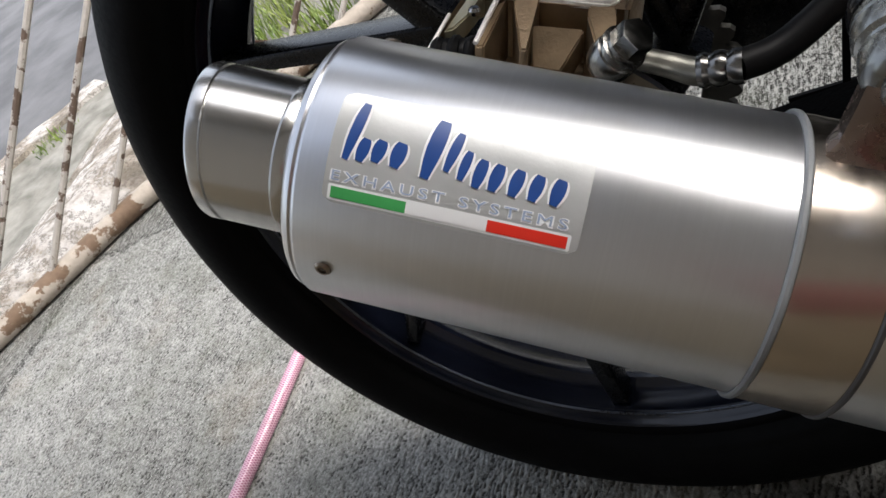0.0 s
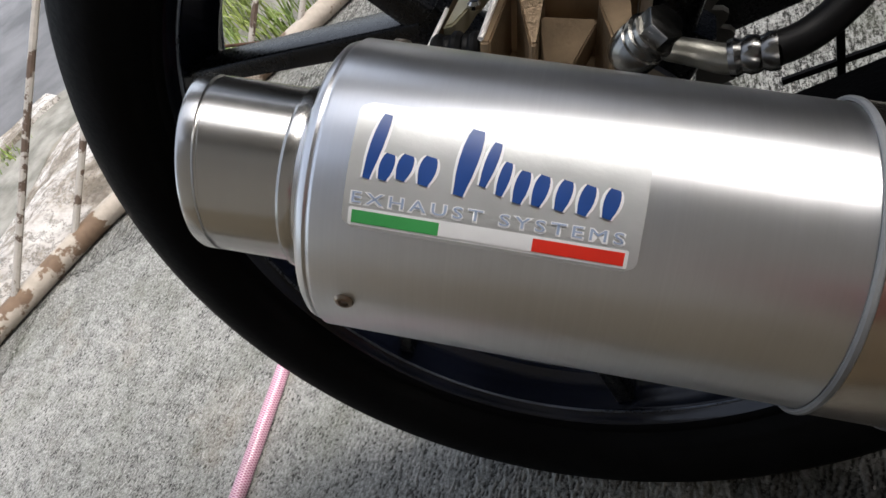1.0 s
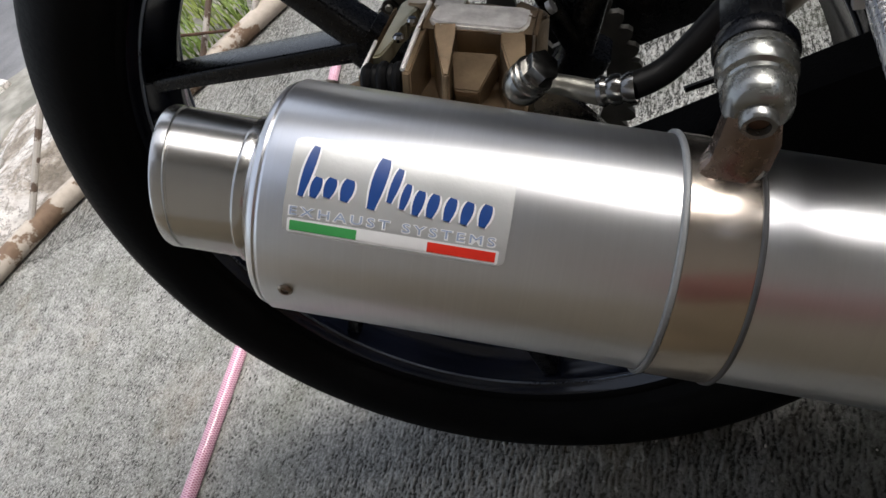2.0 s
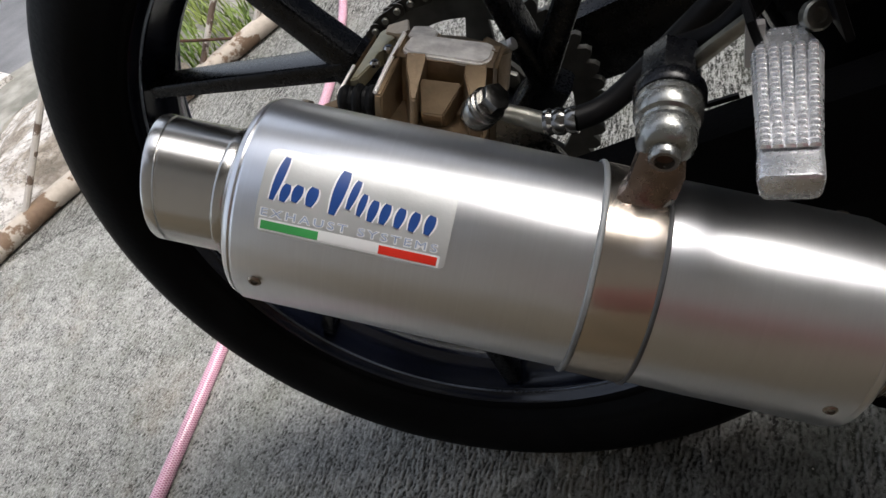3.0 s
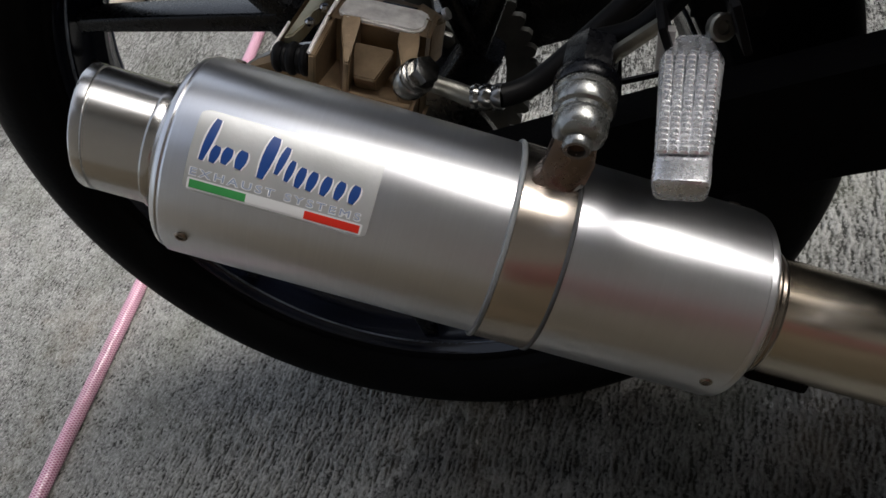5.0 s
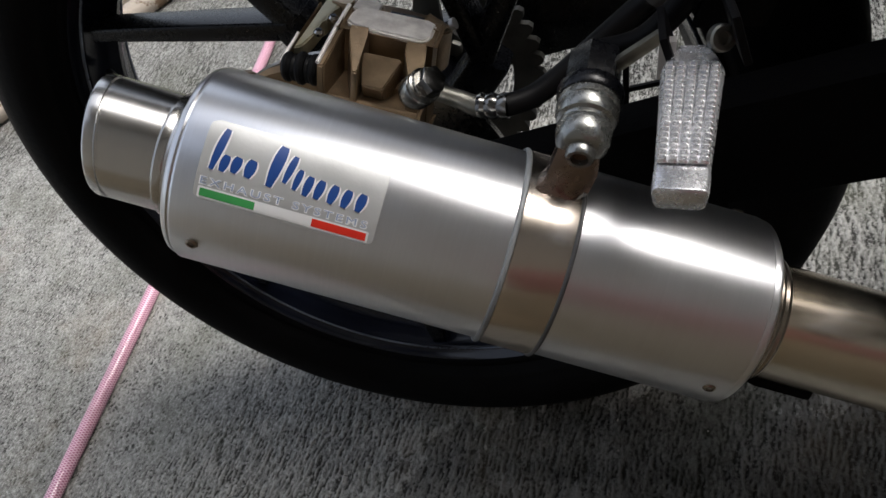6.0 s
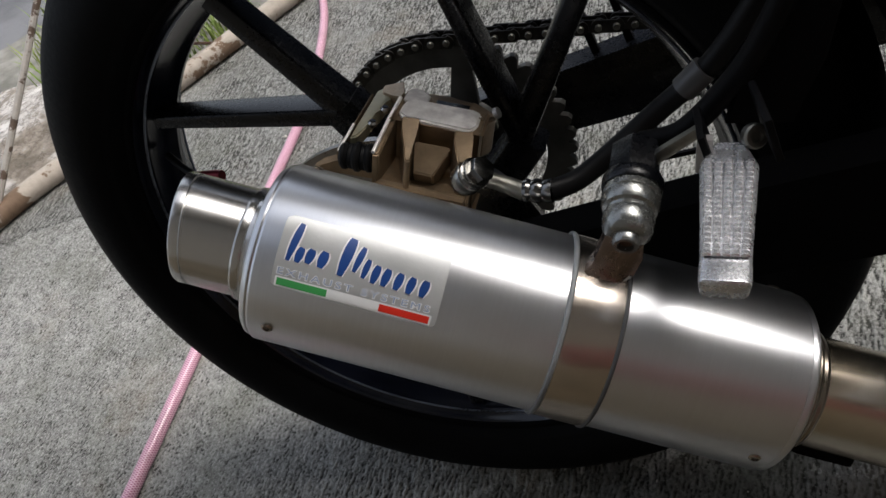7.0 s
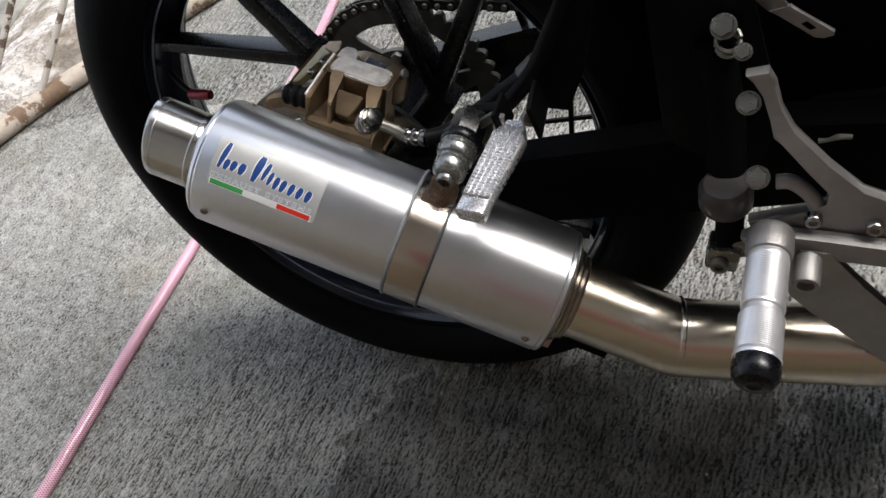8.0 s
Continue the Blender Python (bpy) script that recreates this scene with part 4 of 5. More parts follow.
bm = bmesh.new()
lathe(bm, [(0, 0.0228), (0.0113, 0.0228), (0.0121, 0.0234), (0.0124, 0.0248), (0.0124, 0.0268), (0.012, 0.0273), (0.0124, 0.0279), (0.0123, 0.0308), (0.0114, 0.0332), (0.0099, 0.0341), (0.0095, 0.0352), (0.0102, 0.0359), (0.0108, 0.0369), (0.0109, 0.0385), (0.0107, 0.0415), (0.01, 0.0448), (0.0084, 0.0467), (0.007, 0.0475), (0.0062, 0.0478), (0, 0.0478)], mount_m, 56)
mount = part("mount_bush", bm, bush_zinc, bike, "pale zinc-plated muffler mount bush")
bm = bmesh.new()
lathe(bm, [(0.0057, 0.0474), (0.0057, 0.0504), (0.005, 0.0516), (0.0036, 0.0516), (0.0034, 0.0488), (0, 0.0484)], mount_m, 28)
part("mount_bolt", bm, bush_zinc, mount, "worn socket-head bolt")
bm = bmesh.new()
lathe(bm, [(0.0033, 0.0492), (0, 0.0492)], mount_m, 12)
part("socket_rust", bm, rust, mount, "rust in the bolt's socket")
bm = bmesh.new()
slab(bm, hexagon(0.0112), mount_m @ Matrix.Translation((0, 0, -0.002)), 0.0195, 0.0012)
lathe(bm, [(0, 0.0165), (0.0126, 0.0165), (0.0133, 0.018), (0.0133, 0.0215), (0.0126, 0.0231), (0, 0.0231)], mount_m, 36)
part("mount_nut", bm, black_paint, mount, "black rubber-capped mount nut")

# caliper
U, V, Wd = Vector((0.934, 0, -0.358)), Vector((0.358, 0, 0.934)), Vector((0, -1, 0))
CAL = Vector((0.046, -0.078, 0.415))
cal_m = Matrix.Translation(CAL) @ Matrix((U, Wd, V)).transposed().to_4x4()  # x along the tangent, y to the right-hand side, z outwards


def cal_box(bm, x0, x1, y0, y1, z0, z1, bevel=0.0015, taper=0.0):
    out = bmesh.ops.create_cube(bm, size=1)
    for v in out["verts"]:
        u, w, h = v.co.x + 0.5, v.co.y + 0.5, v.co.z + 0.5
        x = x0 + (x1 - x0) * u
        if taper:
            x += (0.5 - u) * 2 * taper * h
        v.co = cal_m @ Vector((x, y0 + (y1 - y0) * w, z0 + (z1 - z0) * h))
    es = list({e for v in out["verts"] for e in v.link_edges})
    bmesh.ops.bevel(bm, geom=es, offset=bevel, segments=2, affect="EDGES", profile=0.6)


def cal_prism(name, top, drop, mat, parent, label="", bevel=0.0008):
    """A block of the caliper under a top face of (x, side, out) corners in millimetres; drop is the (side, out) shift of its foot."""
    bm = bmesh.new()
    hi = [bm.verts.new(cal_m @ (Vector(p) / 1000)) for p in top]
    lo = [bm.verts.new(cal_m @ (Vector((x, y + drop[0], z + drop[1])) / 1000)) for x, y, z in top]
    k = len(top)
    bm.faces.new(hi)
    bm.faces.new(lo[::-1])
    for i in range(k):
        bm.faces.new((hi[i], lo[i], lo[(i + 1) % k], hi[(i + 1) % k]))
    bmesh.ops.bevel(bm, geom=bm.edges[:], offset=bevel, segments=2, affect="EDGES")
    return part(name, bm, mat, parent, label)


bm = bmesh.new()
cal_box(bm, -0.016, 0.034, -0.001, 0.0165, -0.03, 0.0285, 0.002)
cal_box(bm, -0.018, 0.033, 0.014, 0.044, -0.036, 0.002, 0.002)
caliper = part("brake_caliper", bm, gold, bike, "bronze-coloured brake caliper, scuffed on top")
cal_prism("top_pad", [(-13.5, 3, 30.5), (-11, -3, 30.5), (27, -3.5, 30), (31.5, -1, 30), (31.5, 12, 30), (29, 17, 30.5), (26, 18, 30.5), (-9, 17.5, 31.5), (-13.5, 14, 31)], (0, -4), scuffed, caliper, "scuffed bare metal top face", 0.0012)
# bridges over the disc, and the far lobe
cal_prism("bridge", [(-16, 2, 29.5), (-15, -12, 29), (-17, -24, 22), (-7, -22, 24.5), (1, -10, 28.5), (1, 2, 29)], (0, -13), gold, caliper, "", 0.001)
cal_prism("bridge", [(23, 2, 28.5), (22, -20, 24), (31, -24, 18), (38.5, -12, 23), (39, -2, 27), (34, 6, 28)], (0, -24), gold, caliper, "", 0.001)
cal_prism("scuffed_face", [(-14.5, 1, 30.6), (-14, -11, 30.1), (-15.5, -21, 24.5), (-8, -20, 26), (-0.5, -9.5, 29.6), (-0.5, 1, 30.1)], (0, -2), scuffed, caliper, "scuffed bare metal face", 0.0005)
cal_prism("scuffed_face", [(24.5, 1, 29.6), (23.5, -18, 25.4), (30.5, -21, 20), (37, -11, 24.2), (37.4, -3, 28), (33, 4.5, 29.1)], (0, -2), gold, caliper, "", 0.0005)
bm = bmesh.new()
arch = [(-0.022, 0.0), (-0.018, 0.006), (-0.008, 0.010), (0.006, 0.010), (0.02, 0.009), (0.031, 0.004), (0.034, -0.006), (0.03, -0.03), (-0.022, -0.03)]
slab(bm, arch, cal_m @ Matrix.Translation((0, -0.028, 0)) @ pose(0, 0, 0, 90), 0.014, 0.0015)
part("inner_lobe", bm, gold, caliper)
bm = bmesh.new()
cal_box(bm, 0.001, 0.024, -0.0115, -0.0035, -0.03, 0.019, 0.001)
part("brake_pad", bm, dark_chrome, caliper, "steel-backed brake pad")
bm = bmesh.new()
cal_box(bm, 0.001, 0.024, -0.026, -0.019, -0.03, 0.016, 0.001)
part("brake_pad", bm, dark_chrome, caliper, "steel-backed brake pad")
# ribs of the outer face
cal_prism("rib", [(-17, 0, 32), (-13.5, 0, 31), (-13.5, 18, 29), (-16.5, 42, 20), (-20.5, 42, 20)], (2, -32), gold, caliper)
bm = bmesh.new()
tube(bm, [cal_m @ Vector((-0.0158, 0.001, 0.0318)), cal_m @ Vector((-0.0182, 0.0205, 0.0268)), cal_m @ Vector((-0.0202, 0.041, 0.0206))], 0.0012, 8)
part("edge_strip", bm, scuffed, caliper, "worn bright edge")
cal_prism("rib", [(-11, 16, 30.5), (0, 16, 31), (-0.5, 22, 29.5), (1, 42, 20.5), (-2, 42, 20), (-9.5, 22, 29)], (3, -30), gold, caliper)
cal_prism("rib", [(19.5, 16, 29), (30.5, 16, 29), (31, 24, 28), (34, 38, 24), (26.5, 38, 22.5), (20.5, 24, 27.5)], (3, -30), gold, caliper)
cal_prism("face_block", [(0, 28, 24), (20, 28, 24), (20, 31, 23.5), (13.5, 39, 10.5), (2, 39, 11), (0, 31, 23.5)], (-6, -14), gold, caliper)
cal_prism("foot_flange", [(-19, 41, 4), (35, 41, 3), (35, 46, -2), (-19, 46, 0)], (0, -22), gold, caliper)
# pad bracket beside it, with pins and slide boot
cal_prism("pin_bracket", [(-36, -20, 19), (-31, -22, 22), (-24, -18, 24), (-24, -8, 22.5), (-27.5, -7, 21.5), (-27.5, 3, 21), (-30.5, 4, 20.5), (-30.5, 16, 20), (-34, 26, 18), (-38, 28, 17.5)], (0, -9), khaki, caliper, "pale khaki metal pad bracket")
cal_prism("bracket_cap", [(-33, -24, 21.5), (-20, -22, 28), (-15.5, -8, 29.5), (-17, -3, 29), (-23, -9, 25.5), (-31, -14, 22.5)], (0, -5), gold, caliper)
cal_prism("bracket_edge", [(-39, -18, 18.5), (-37.5, -18, 19), (-38.5, 22, 19.5), (-41, 36, 13), (-43, 36, 12)], (0, -14), gold, caliper)
bm = bmesh.new()
tube(bm, [cal_m @ Vector((-0.0385, 0.018, 0.0198)), cal_m @ Vector((-0.0392, 0.025, 0.0182)), cal_m @ Vector((-0.0418, 0.036, 0.0132))], 0.0009, 8)
part("edge_strip", bm, scuffed, caliper, "worn bright edge")
cal_prism("carrier", [(-57, 33, -1), (-51, 33, 5), (-40, 33, 11), (-18, 33, 9), (-18, 37, 8), (-40, 37, 9), (-51, 37, 3), (-57, 37, -3)], (0, -10), gold, caliper)
for x, y, z in ((-25, 1, 22.5), (-28, 16, 22)):
    bm = bmesh.new()
    lathe(bm, [(0, 0), (0.0026, 0), (0.0028, 0.0018), (0.0018, 0.003), (0, 0.0033)], cal_m @ Matrix.Translation((x / 1000, y / 1000, z / 1000 - 0.002)), 14)
    part("pad_pin", bm, chrome, caliper, "shiny steel pad pin")
bm = bmesh.new()
for r, h in ((0.0078, 0.0), (0.0072, 0.004), (0.0086, 0.0075), (0.0074, 0.0115), (0.0082, 0.0145)):
    lathe(bm, [(0, h), (r * 0.85, h), (r, h + 0.0015), (r, h + 0.003), (r * 0.85, h + 0.0046), (0, h + 0.0046)], cal_m @ Matrix.Translation((-0.0405, 0.034, 0.009)) @ pose(0, 0, 0, 0, 84, 0), 20)
part("slide_boot", bm, hose_rubber, caliper, "black rubber slide boot")
bm = bmesh.new()
lathe(bm, [(0, 0), (0.0032, 0), (0.0032, 0.0025), (0, 0.003)], cal_m @ Matrix.Translation((0.0385, -0.003, 0.03)) @ pose(0, 0, 0, 0, 50, 0), 14)
part("bleed_nipple", bm, cast_alu, caliper)
# banjo bolt and brake hose
ban = Vector((0.0945, -0.138, 0.4335))
bdir = Vector((0.78, -0.28, 0.56)).normalized()
bm = bmesh.new()
bm_m = axis_matrix(ban - bdir * 0.008, bdir)
lathe(bm, [(0, -0.005), (0.0062, -0.005), (0.0078, -0.003), (0.0085, 0.0), (0.0086, 0.004), (0.0083, 0.0055), (0.0076, 0.006), (0.0076, 0.0068), (0.0085, 0.0074), (0.0085, 0.0092), (0.007, 0.0098), (0, 0.01)], bm_m, 36)
banjo = part("banjo_fitting", bm, dark_chrome, bike, "tarnished chrome brake hose banjo fitting")
hex_bolt("banjo_bolt", ban + bdir * 0.002, bdir, 0.0068, 0.0075, dark_chrome, banjo, "", 0.0074)
hp = [ban + Vector((0.003, 0.006, -0.008)), Vector((0.106, -0.13, 0.4195)), Vector((0.1145, -0.1315, 0.4155)), Vector((0.1195, -0.1318, 0.4152))]
bm = bmesh.new()
tube(bm, hp, [0.004, 0.0045, 0.005, 0.0052], 20)
part("hose_neck", bm, bolt_steel, banjo)
bm = bmesh.new()
d = (hp[3] - hp[2]).normalized()
lathe(bm, [(0, 0), (0.0058, 0), (0.0064, 0.002), (0.0054, 0.004), (0.0064, 0.0062), (0.0062, 0.0085), (0.0054, 0.01), (0.0064, 0.0122), (0.0062, 0.015), (0, 0.015)], axis_matrix(hp[3] - d * 0.004, d), 28)
part("hose_crimp", bm, dark_chrome, banjo)
bm = bmesh.new()
tube(bm, [hp[3] + d * 0.009, (0.146, -0.122, 0.415), (0.184, -0.1, 0.434), (0.204, -0.1, 0.45), (0.219, -0.1, 0.467), (0.25, -0.1, 0.51), (0.31, -0.09, 0.56)], 0.0056, 16)
brake_hose = part("brake_hose", bm, hose_rubber, bike, "black rubber brake hose")
bm = bmesh.new()
tube(bm, [(0.196, -0.1, 0.4435), (0.207, -0.1, 0.4535)], 0.0068, 16)
part("hose_sleeve", bm, dark_lip, brake_hose, "dark grey hose sleeve")

# hanger and passenger peg
bm = bmesh.new()
tube(bm, [(0.178, -0.142, 0.444), (0.196, -0.146, 0.45), (0.214, -0.148, 0.468), (0.23, -0.15, 0.492), (0.252, -0.148, 0.54), (0.28, -0.14, 0.62)], 0.0052, 16)
hanger = part("peg_hanger", bm, plastic, bike, "satin black tubular peg hanger")
bm = bmesh.new()
slab(bm, [(0.214, 0.455), (0.24, 0.452), (0.252, 0.48), (0.262, 0.53), (0.285, 0.62), (0.268, 0.62), (0.247, 0.54), (0.226, 0.492)], Matrix.Translation((0, -0.146, 0)) @ pose(0, 0, 0, 90), 0.006, 0.0015)
part("hanger_plate", bm, engine_black, hanger)
bm = bmesh.new()
spoke_bar(bm, (0.183, -0.157, 0.4445), (0.205, -0.159, 0.459), 0.0055, 0.0045, 0.004, 0.004)
part("hanger_link", bm, bolt_steel, hanger, "grey steel hanger link")
P0, P1 = Vector((0.2148, -0.183, 0.4612)), Vector((0.2108, -0.2475, 0.4585))
along = (P1 - P0).normalized()
face = Vector((0.06, -0.31, 0.949))
peg_m = axis_matrix(P0, along, face)  # x: upper face, z: towards the tip
L = (P1 - P0).length
bm = bmesh.new()
rings = []
for f, w, t in ((-0.14, 0.01, 0.007), (-0.06, 0.0138, 0.009), (0.06, 0.0194, 0.009), (0.5, 0.0169, 0.0088), (0.84, 0.0152, 0.0085), (0.89, 0.0155, 0.0092), (1.0, 0.0152, 0.0085), (1.015, 0.0142, 0.0072)):
    ring = []
    for x, y in ((0, -0.5), (0, 0.5), (-0.25, 0.56), (-1, 0.5), (-1.1, 0.4), (-1.1, -0.4), (-1, -0.5), (-0.25, -0.56)):
        ring.append(bm.verts.new(peg_m @ Vector((x * t, y * w, f * L))))
    rings.append(ring)
for a, b in zip(rings, rings[1:]):
    for k in range(8):
        bm.faces.new((a[k], a[(k + 1) % 8], b[(k + 1) % 8], b[k]))
bm.faces.new(rings[0][::-1])
bm.faces.new(rings[-1])
bmesh.ops.bevel(bm, geom=bm.edges[:], offset=0.0007, segments=1, affect="EDGES")
peg = part("passenger_peg", bm, peg_alu, bike, "silver aluminium folding passenger peg with grip ridges")
for row in range(5):
    bm = bmesh.new()
    rings = []
    for f in (0.04, 0.07, 0.82, 0.85):
        w = 0.0187 - 0.0046 * f
        y, rise = (row - 2) * w / 4.9, 0.0002 if f in (0.04, 0.85) else 0.0011
        rings.append([bm.verts.new(peg_m @ Vector((h, y + v * w * 0.072, f * L))) for v, h in ((-1.15, -0.0004), (-0.8, rise), (0.8, rise), (1.15, -0.0004))])
    for a, b in zip(rings, rings[1:]):
        for k in range(3):
            bm.faces.new((a[k], a[k + 1], b[k + 1], b[k]))
    part("grip_ridge", bm, grip_alu, peg)
bm = bmesh.new()
for row in range(5):
    for k in range(19):
        f = 0.075 + 0.755 * k / 18
        w = 0.0187 - 0.0046 * f
        m = peg_m @ Matrix.Translation((0.0008, (row - 2) * w / 4.9, f * L))
        cut = [(-1, 0), (-0.9, 0.0006), (-0.5, 0.0011), (0.5, 0.0011), (0.9, 0.0006), (1, 0)]
        rings = [[bm.verts.new(m @ Vector((h * q, v * 0.00155, e * 0.00132))) for v, h in cut] for e, q in ((-1, 0.1), (-0.72, 1), (0.72, 1), (1, 0.1))]
        for lo, hi in zip(rings, rings[1:]):
            for j in range(5):
                bm.faces.new((lo[j], lo[j + 1], hi[j + 1], hi[j]))
tagged(part("grip_texture", bm, grip_alu, peg), "rows of small grip bumps", kind="stuff")
bm = bmesh.new()
box(bm, (0.003, 0.03, 0.02), Matrix.Translation((0.2285, -0.172, 0.468)) @ pose(0, 0, 0, 0, -12, 8), 0.001)
box(bm, (0.003, 0.024, 0.018), Matrix.Translation((0.206, -0.17, 0.461)) @ pose(0, 0, 0, 0, -12, 4), 0.001)
part("peg_clevis", bm, plastic, hanger)
socket_bolt("peg_pivot_bolt", (0.2235, -0.173, 0.4625), (0.4, -0.75, 0.35), 0.005, 0.004, bolt_steel, hanger, "dull steel pivot bolt")
bm = bmesh.new()
spoke_bar(bm, (0.2045, -0.178, 0.452), (0.2065, -0.176, 0.466), 0.006, 0.006, 0.004, 0.004)
part("pivot_clip", bm, cast_alu, hanger)

# right-hand foot control
Y0 = -0.166
plate_m = Matrix.Translation((0, Y0, 0)) @ pose(0, 0, 0, 90)
bm = bmesh.new()
arm = [(0.3365, 0.4885), (0.347, 0.4905), (0.3508, 0.483), (0.353, 0.468), (0.3595, 0.4547), (0.379, 0.4338), (0.3955, 0.4165), (0.42, 0.4065), (0.47, 0.396), (0.47, 0.372), (0.412, 0.381), (0.384, 0.386), (0.36, 0.38), (0.344, 0.384), (0.341, 0.393), (0.358, 0.399), (0.372, 0.402), (0.3805, 0.408), (0.3815, 0.4165), (0.3685, 0.4305), (0.356, 0.449), (0.3513, 0.4512), (0.349, 0.463), (0.3462, 0.4775), (0.341, 0.484)]
slab(bm, arm, plate_m, 0.008, 0.0012)
rear_set = part("rearset_plate", bm, cast_alu, bike, "grey machined aluminium rearset plate")
bm = bmesh.new()
tube(bm, [(0.354, -0.17, 0.42), (0.362, -0.17, 0.42), (0.371, -0.17, 0.412), (0.376, -0.17, 0.402)], 0.0042, 12)
part("rearset_brace", bm, cast_alu, rear_set)
for x, z in ((0.374, 0.3995), (0.4035, 0.3965), (0.44, 0.391)):
    socket_bolt("rearset_bolt", (x, Y0 - 0.0082, z), (0, -1, 0), 0.0046, 0.005, chrome, rear_set)
bm = bmesh.new()
slab(bm, [(0.338, 0.388), (0.346, 0.394), (0.38, 0.391), (0.47, 0.382), (0.47, 0.369), (0.4, 0.376), (0.345, 0.378)], Matrix.Translation((0, Y0 - 0.009, 0)) @ pose(0, 0, 0, 90), 0.009, 0.002)
part("pedal_carrier", bm, cast_alu, rear_set)
bm = bmesh.new()
lathe(bm, [(0, -0.004), (0.0115, -0.004), (0.0125, -0.002), (0.0125, 0.0105), (0.0117, 0.013), (0.0104, 0.0138), (0, 0.0138)], axis_matrix((0.3535, -0.1835, 0.3903), (0.0, -1, -0.09)), 48)
part("peg_boss", bm, cast_alu, rear_set, "round grey peg boss")
F0, F1 = Vector((0.3535, -0.1965, 0.389)), Vector((0.3525, -0.2655, 0.3835))
fm = axis_matrix(F0, F1 - F0)
L = (F1 - F0).length
prof = [(0, -0.002), (0.0104, -0.002), (0.0107, 0.002)]
for k in range(27):
    h = 0.004 + k * 0.0012
    prof += [(0.01105, h), (0.0108, h + 0.0006)]
prof += [(0.0108, 0.0367), (0.0097, 0.0375), (0.0097, 0.0402), (0.0109, 0.0412)]
for k in range(19):
    h = 0.042 + k * 0.0012
    prof += [(0.0114, h), (0.01115, h + 0.0006)]
prof += [(0.0114, 0.0653), (0.0117, 0.0662), (0.0117, L - 0.002), (0.0112, L), (0, L)]
bm = bmesh.new()
lathe(bm, prof, fm, 48)
rider = part("rider_peg", bm, alu, bike, "knurled silver aluminium rider footpeg")
bm = bmesh.new()
lathe(bm, [(0.0114, L - 0.001), (0.0117, L + 0.004), (0.0111, L + 0.0085), (0.009, L + 0.0115), (0.004, L + 0.0128), (0.003, L + 0.0118), (0, L + 0.0115)], fm, 40)
part("peg_end", bm, black_paint, rider, "black plastic end plug")
# brake pedal, rod and cylinder
bm = bmesh.new()
slab(bm, [(0.366, 0.346), (0.362, 0.372), (0.369, 0.384), (0.384, 0.383), (0.402, 0.36), (0.43, 0.327), (0.49, 0.28), (0.49, 0.25), (0.43, 0.287), (0.4, 0.315), (0.378, 0.334)], Matrix.Translation((0, -0.178, 0)) @ pose(0, 0, 0, 90), 0.007, 0.0015)
pedal = part("brake_pedal", bm, cast_alu, bike, "grey aluminium brake pedal")
bm = bmesh.new()
lathe(bm, [(0, 0), (0.0072, 0), (0.0072, 0.016), (0.0062, 0.018), (0.0045, 0.018), (0.0042, 0.013), (0, 0.013)], axis_matrix((0.3735, -0.186, 0.378), (-0.02, -1, -0.1)), 28)
part("pedal_pivot", bm, cast_alu, pedal)
bm = bmesh.new()
box(bm, (0.019, 0.018, 0.017), Matrix.Translation((0.3285, -0.172, 0.366)) @ pose(0, 0, 0, 0, 8, 0), 0.003)
spoke_bar(bm, (0.331, -0.171, 0.368), (0.352, -0.176, 0.383), 0.012, 0.014, 0.01, 0.01)
fork = part("pushrod_fork", bm, dark_chrome, bike, "grey aluminium pushrod fork")
socket_bolt("fork_bolt", (0.327, -0.181, 0.364), (0, -1, 0), 0.0052, 0.004, bolt_steel, fork)
bm = bmesh.new()
tube(bm, [(0.331, -0.17, 0.372), (0.3315, -0.168, 0.405)], 0.008, 20)
part("pushrod", bm, engine_black, bike)
bm = bmesh.new()
lathe(bm, [(0, 0), (0.0135, 0), (0.0148, 0.003), (0.0148, 0.014), (0.012, 0.019), (0, 0.021)], axis_matrix((0.3285, -0.166, 0.398), (0, -0.15, 1)), 32)
part("cylinder_boot", bm, material("grey_rubber", (0.05, 0.044, 0.04), 0.4), bike, "grey rubber master cylinder boot")
bm = bmesh.new()
tube(bm, [(0.328, -0.158, 0.415), (0.325, -0.146, 0.45), (0.318, -0.138, 0.487)], 0.0105, 24)
part("master_cylinder", bm, engine_black, bike, "black rear brake master cylinder")
for p, r, h in (((0.3448, -0.176, 0.4275), 0.0066, 0.009), ((0.3384, -0.17, 0.4705), 0.0062, 0.008), ((0.3238, -0.144, 0.4985), 0.0068, 0.009), ((0.3341, -0.155, 0.4905), 0.0046, 0.007)):
    hex_bolt("control_bolt", p, (-0.05, -0.8, 0.6), r * 0.86, h, bush_zinc, bike, "zinc-plated hexagon bolt", r * 0.98)
bm = bmesh.new()
tube(bm, [Vector((0.3262, -0.146, 0.4935)) + Vector((0.0058 * math.cos(k * 0.7), 0.004 * math.sin(k * 0.7), -0.00032 * k + 0.0035 * math.sin(k * 0.7))) for k in range(20)], 0.0013, 8, sub=2)
part("return_spring", bm, bolt_steel, bike, "small coiled return spring")
# thin rod added to give the small bright glints at this spot
bm = bmesh.new()
tube(bm, [(0.374, -0.125, 0.4135), (0.379, -0.125, 0.4142), (0.384, -0.125, 0.4165), (0.391, -0.125, 0.4168)], [0.0016, 0.0012, 0.0018, 0.0013], 10)
part("glint_rod", bm, bolt_steel, bike, "short thin steel rod added for small glints")
# heel plate, black
bm = bmesh.new()
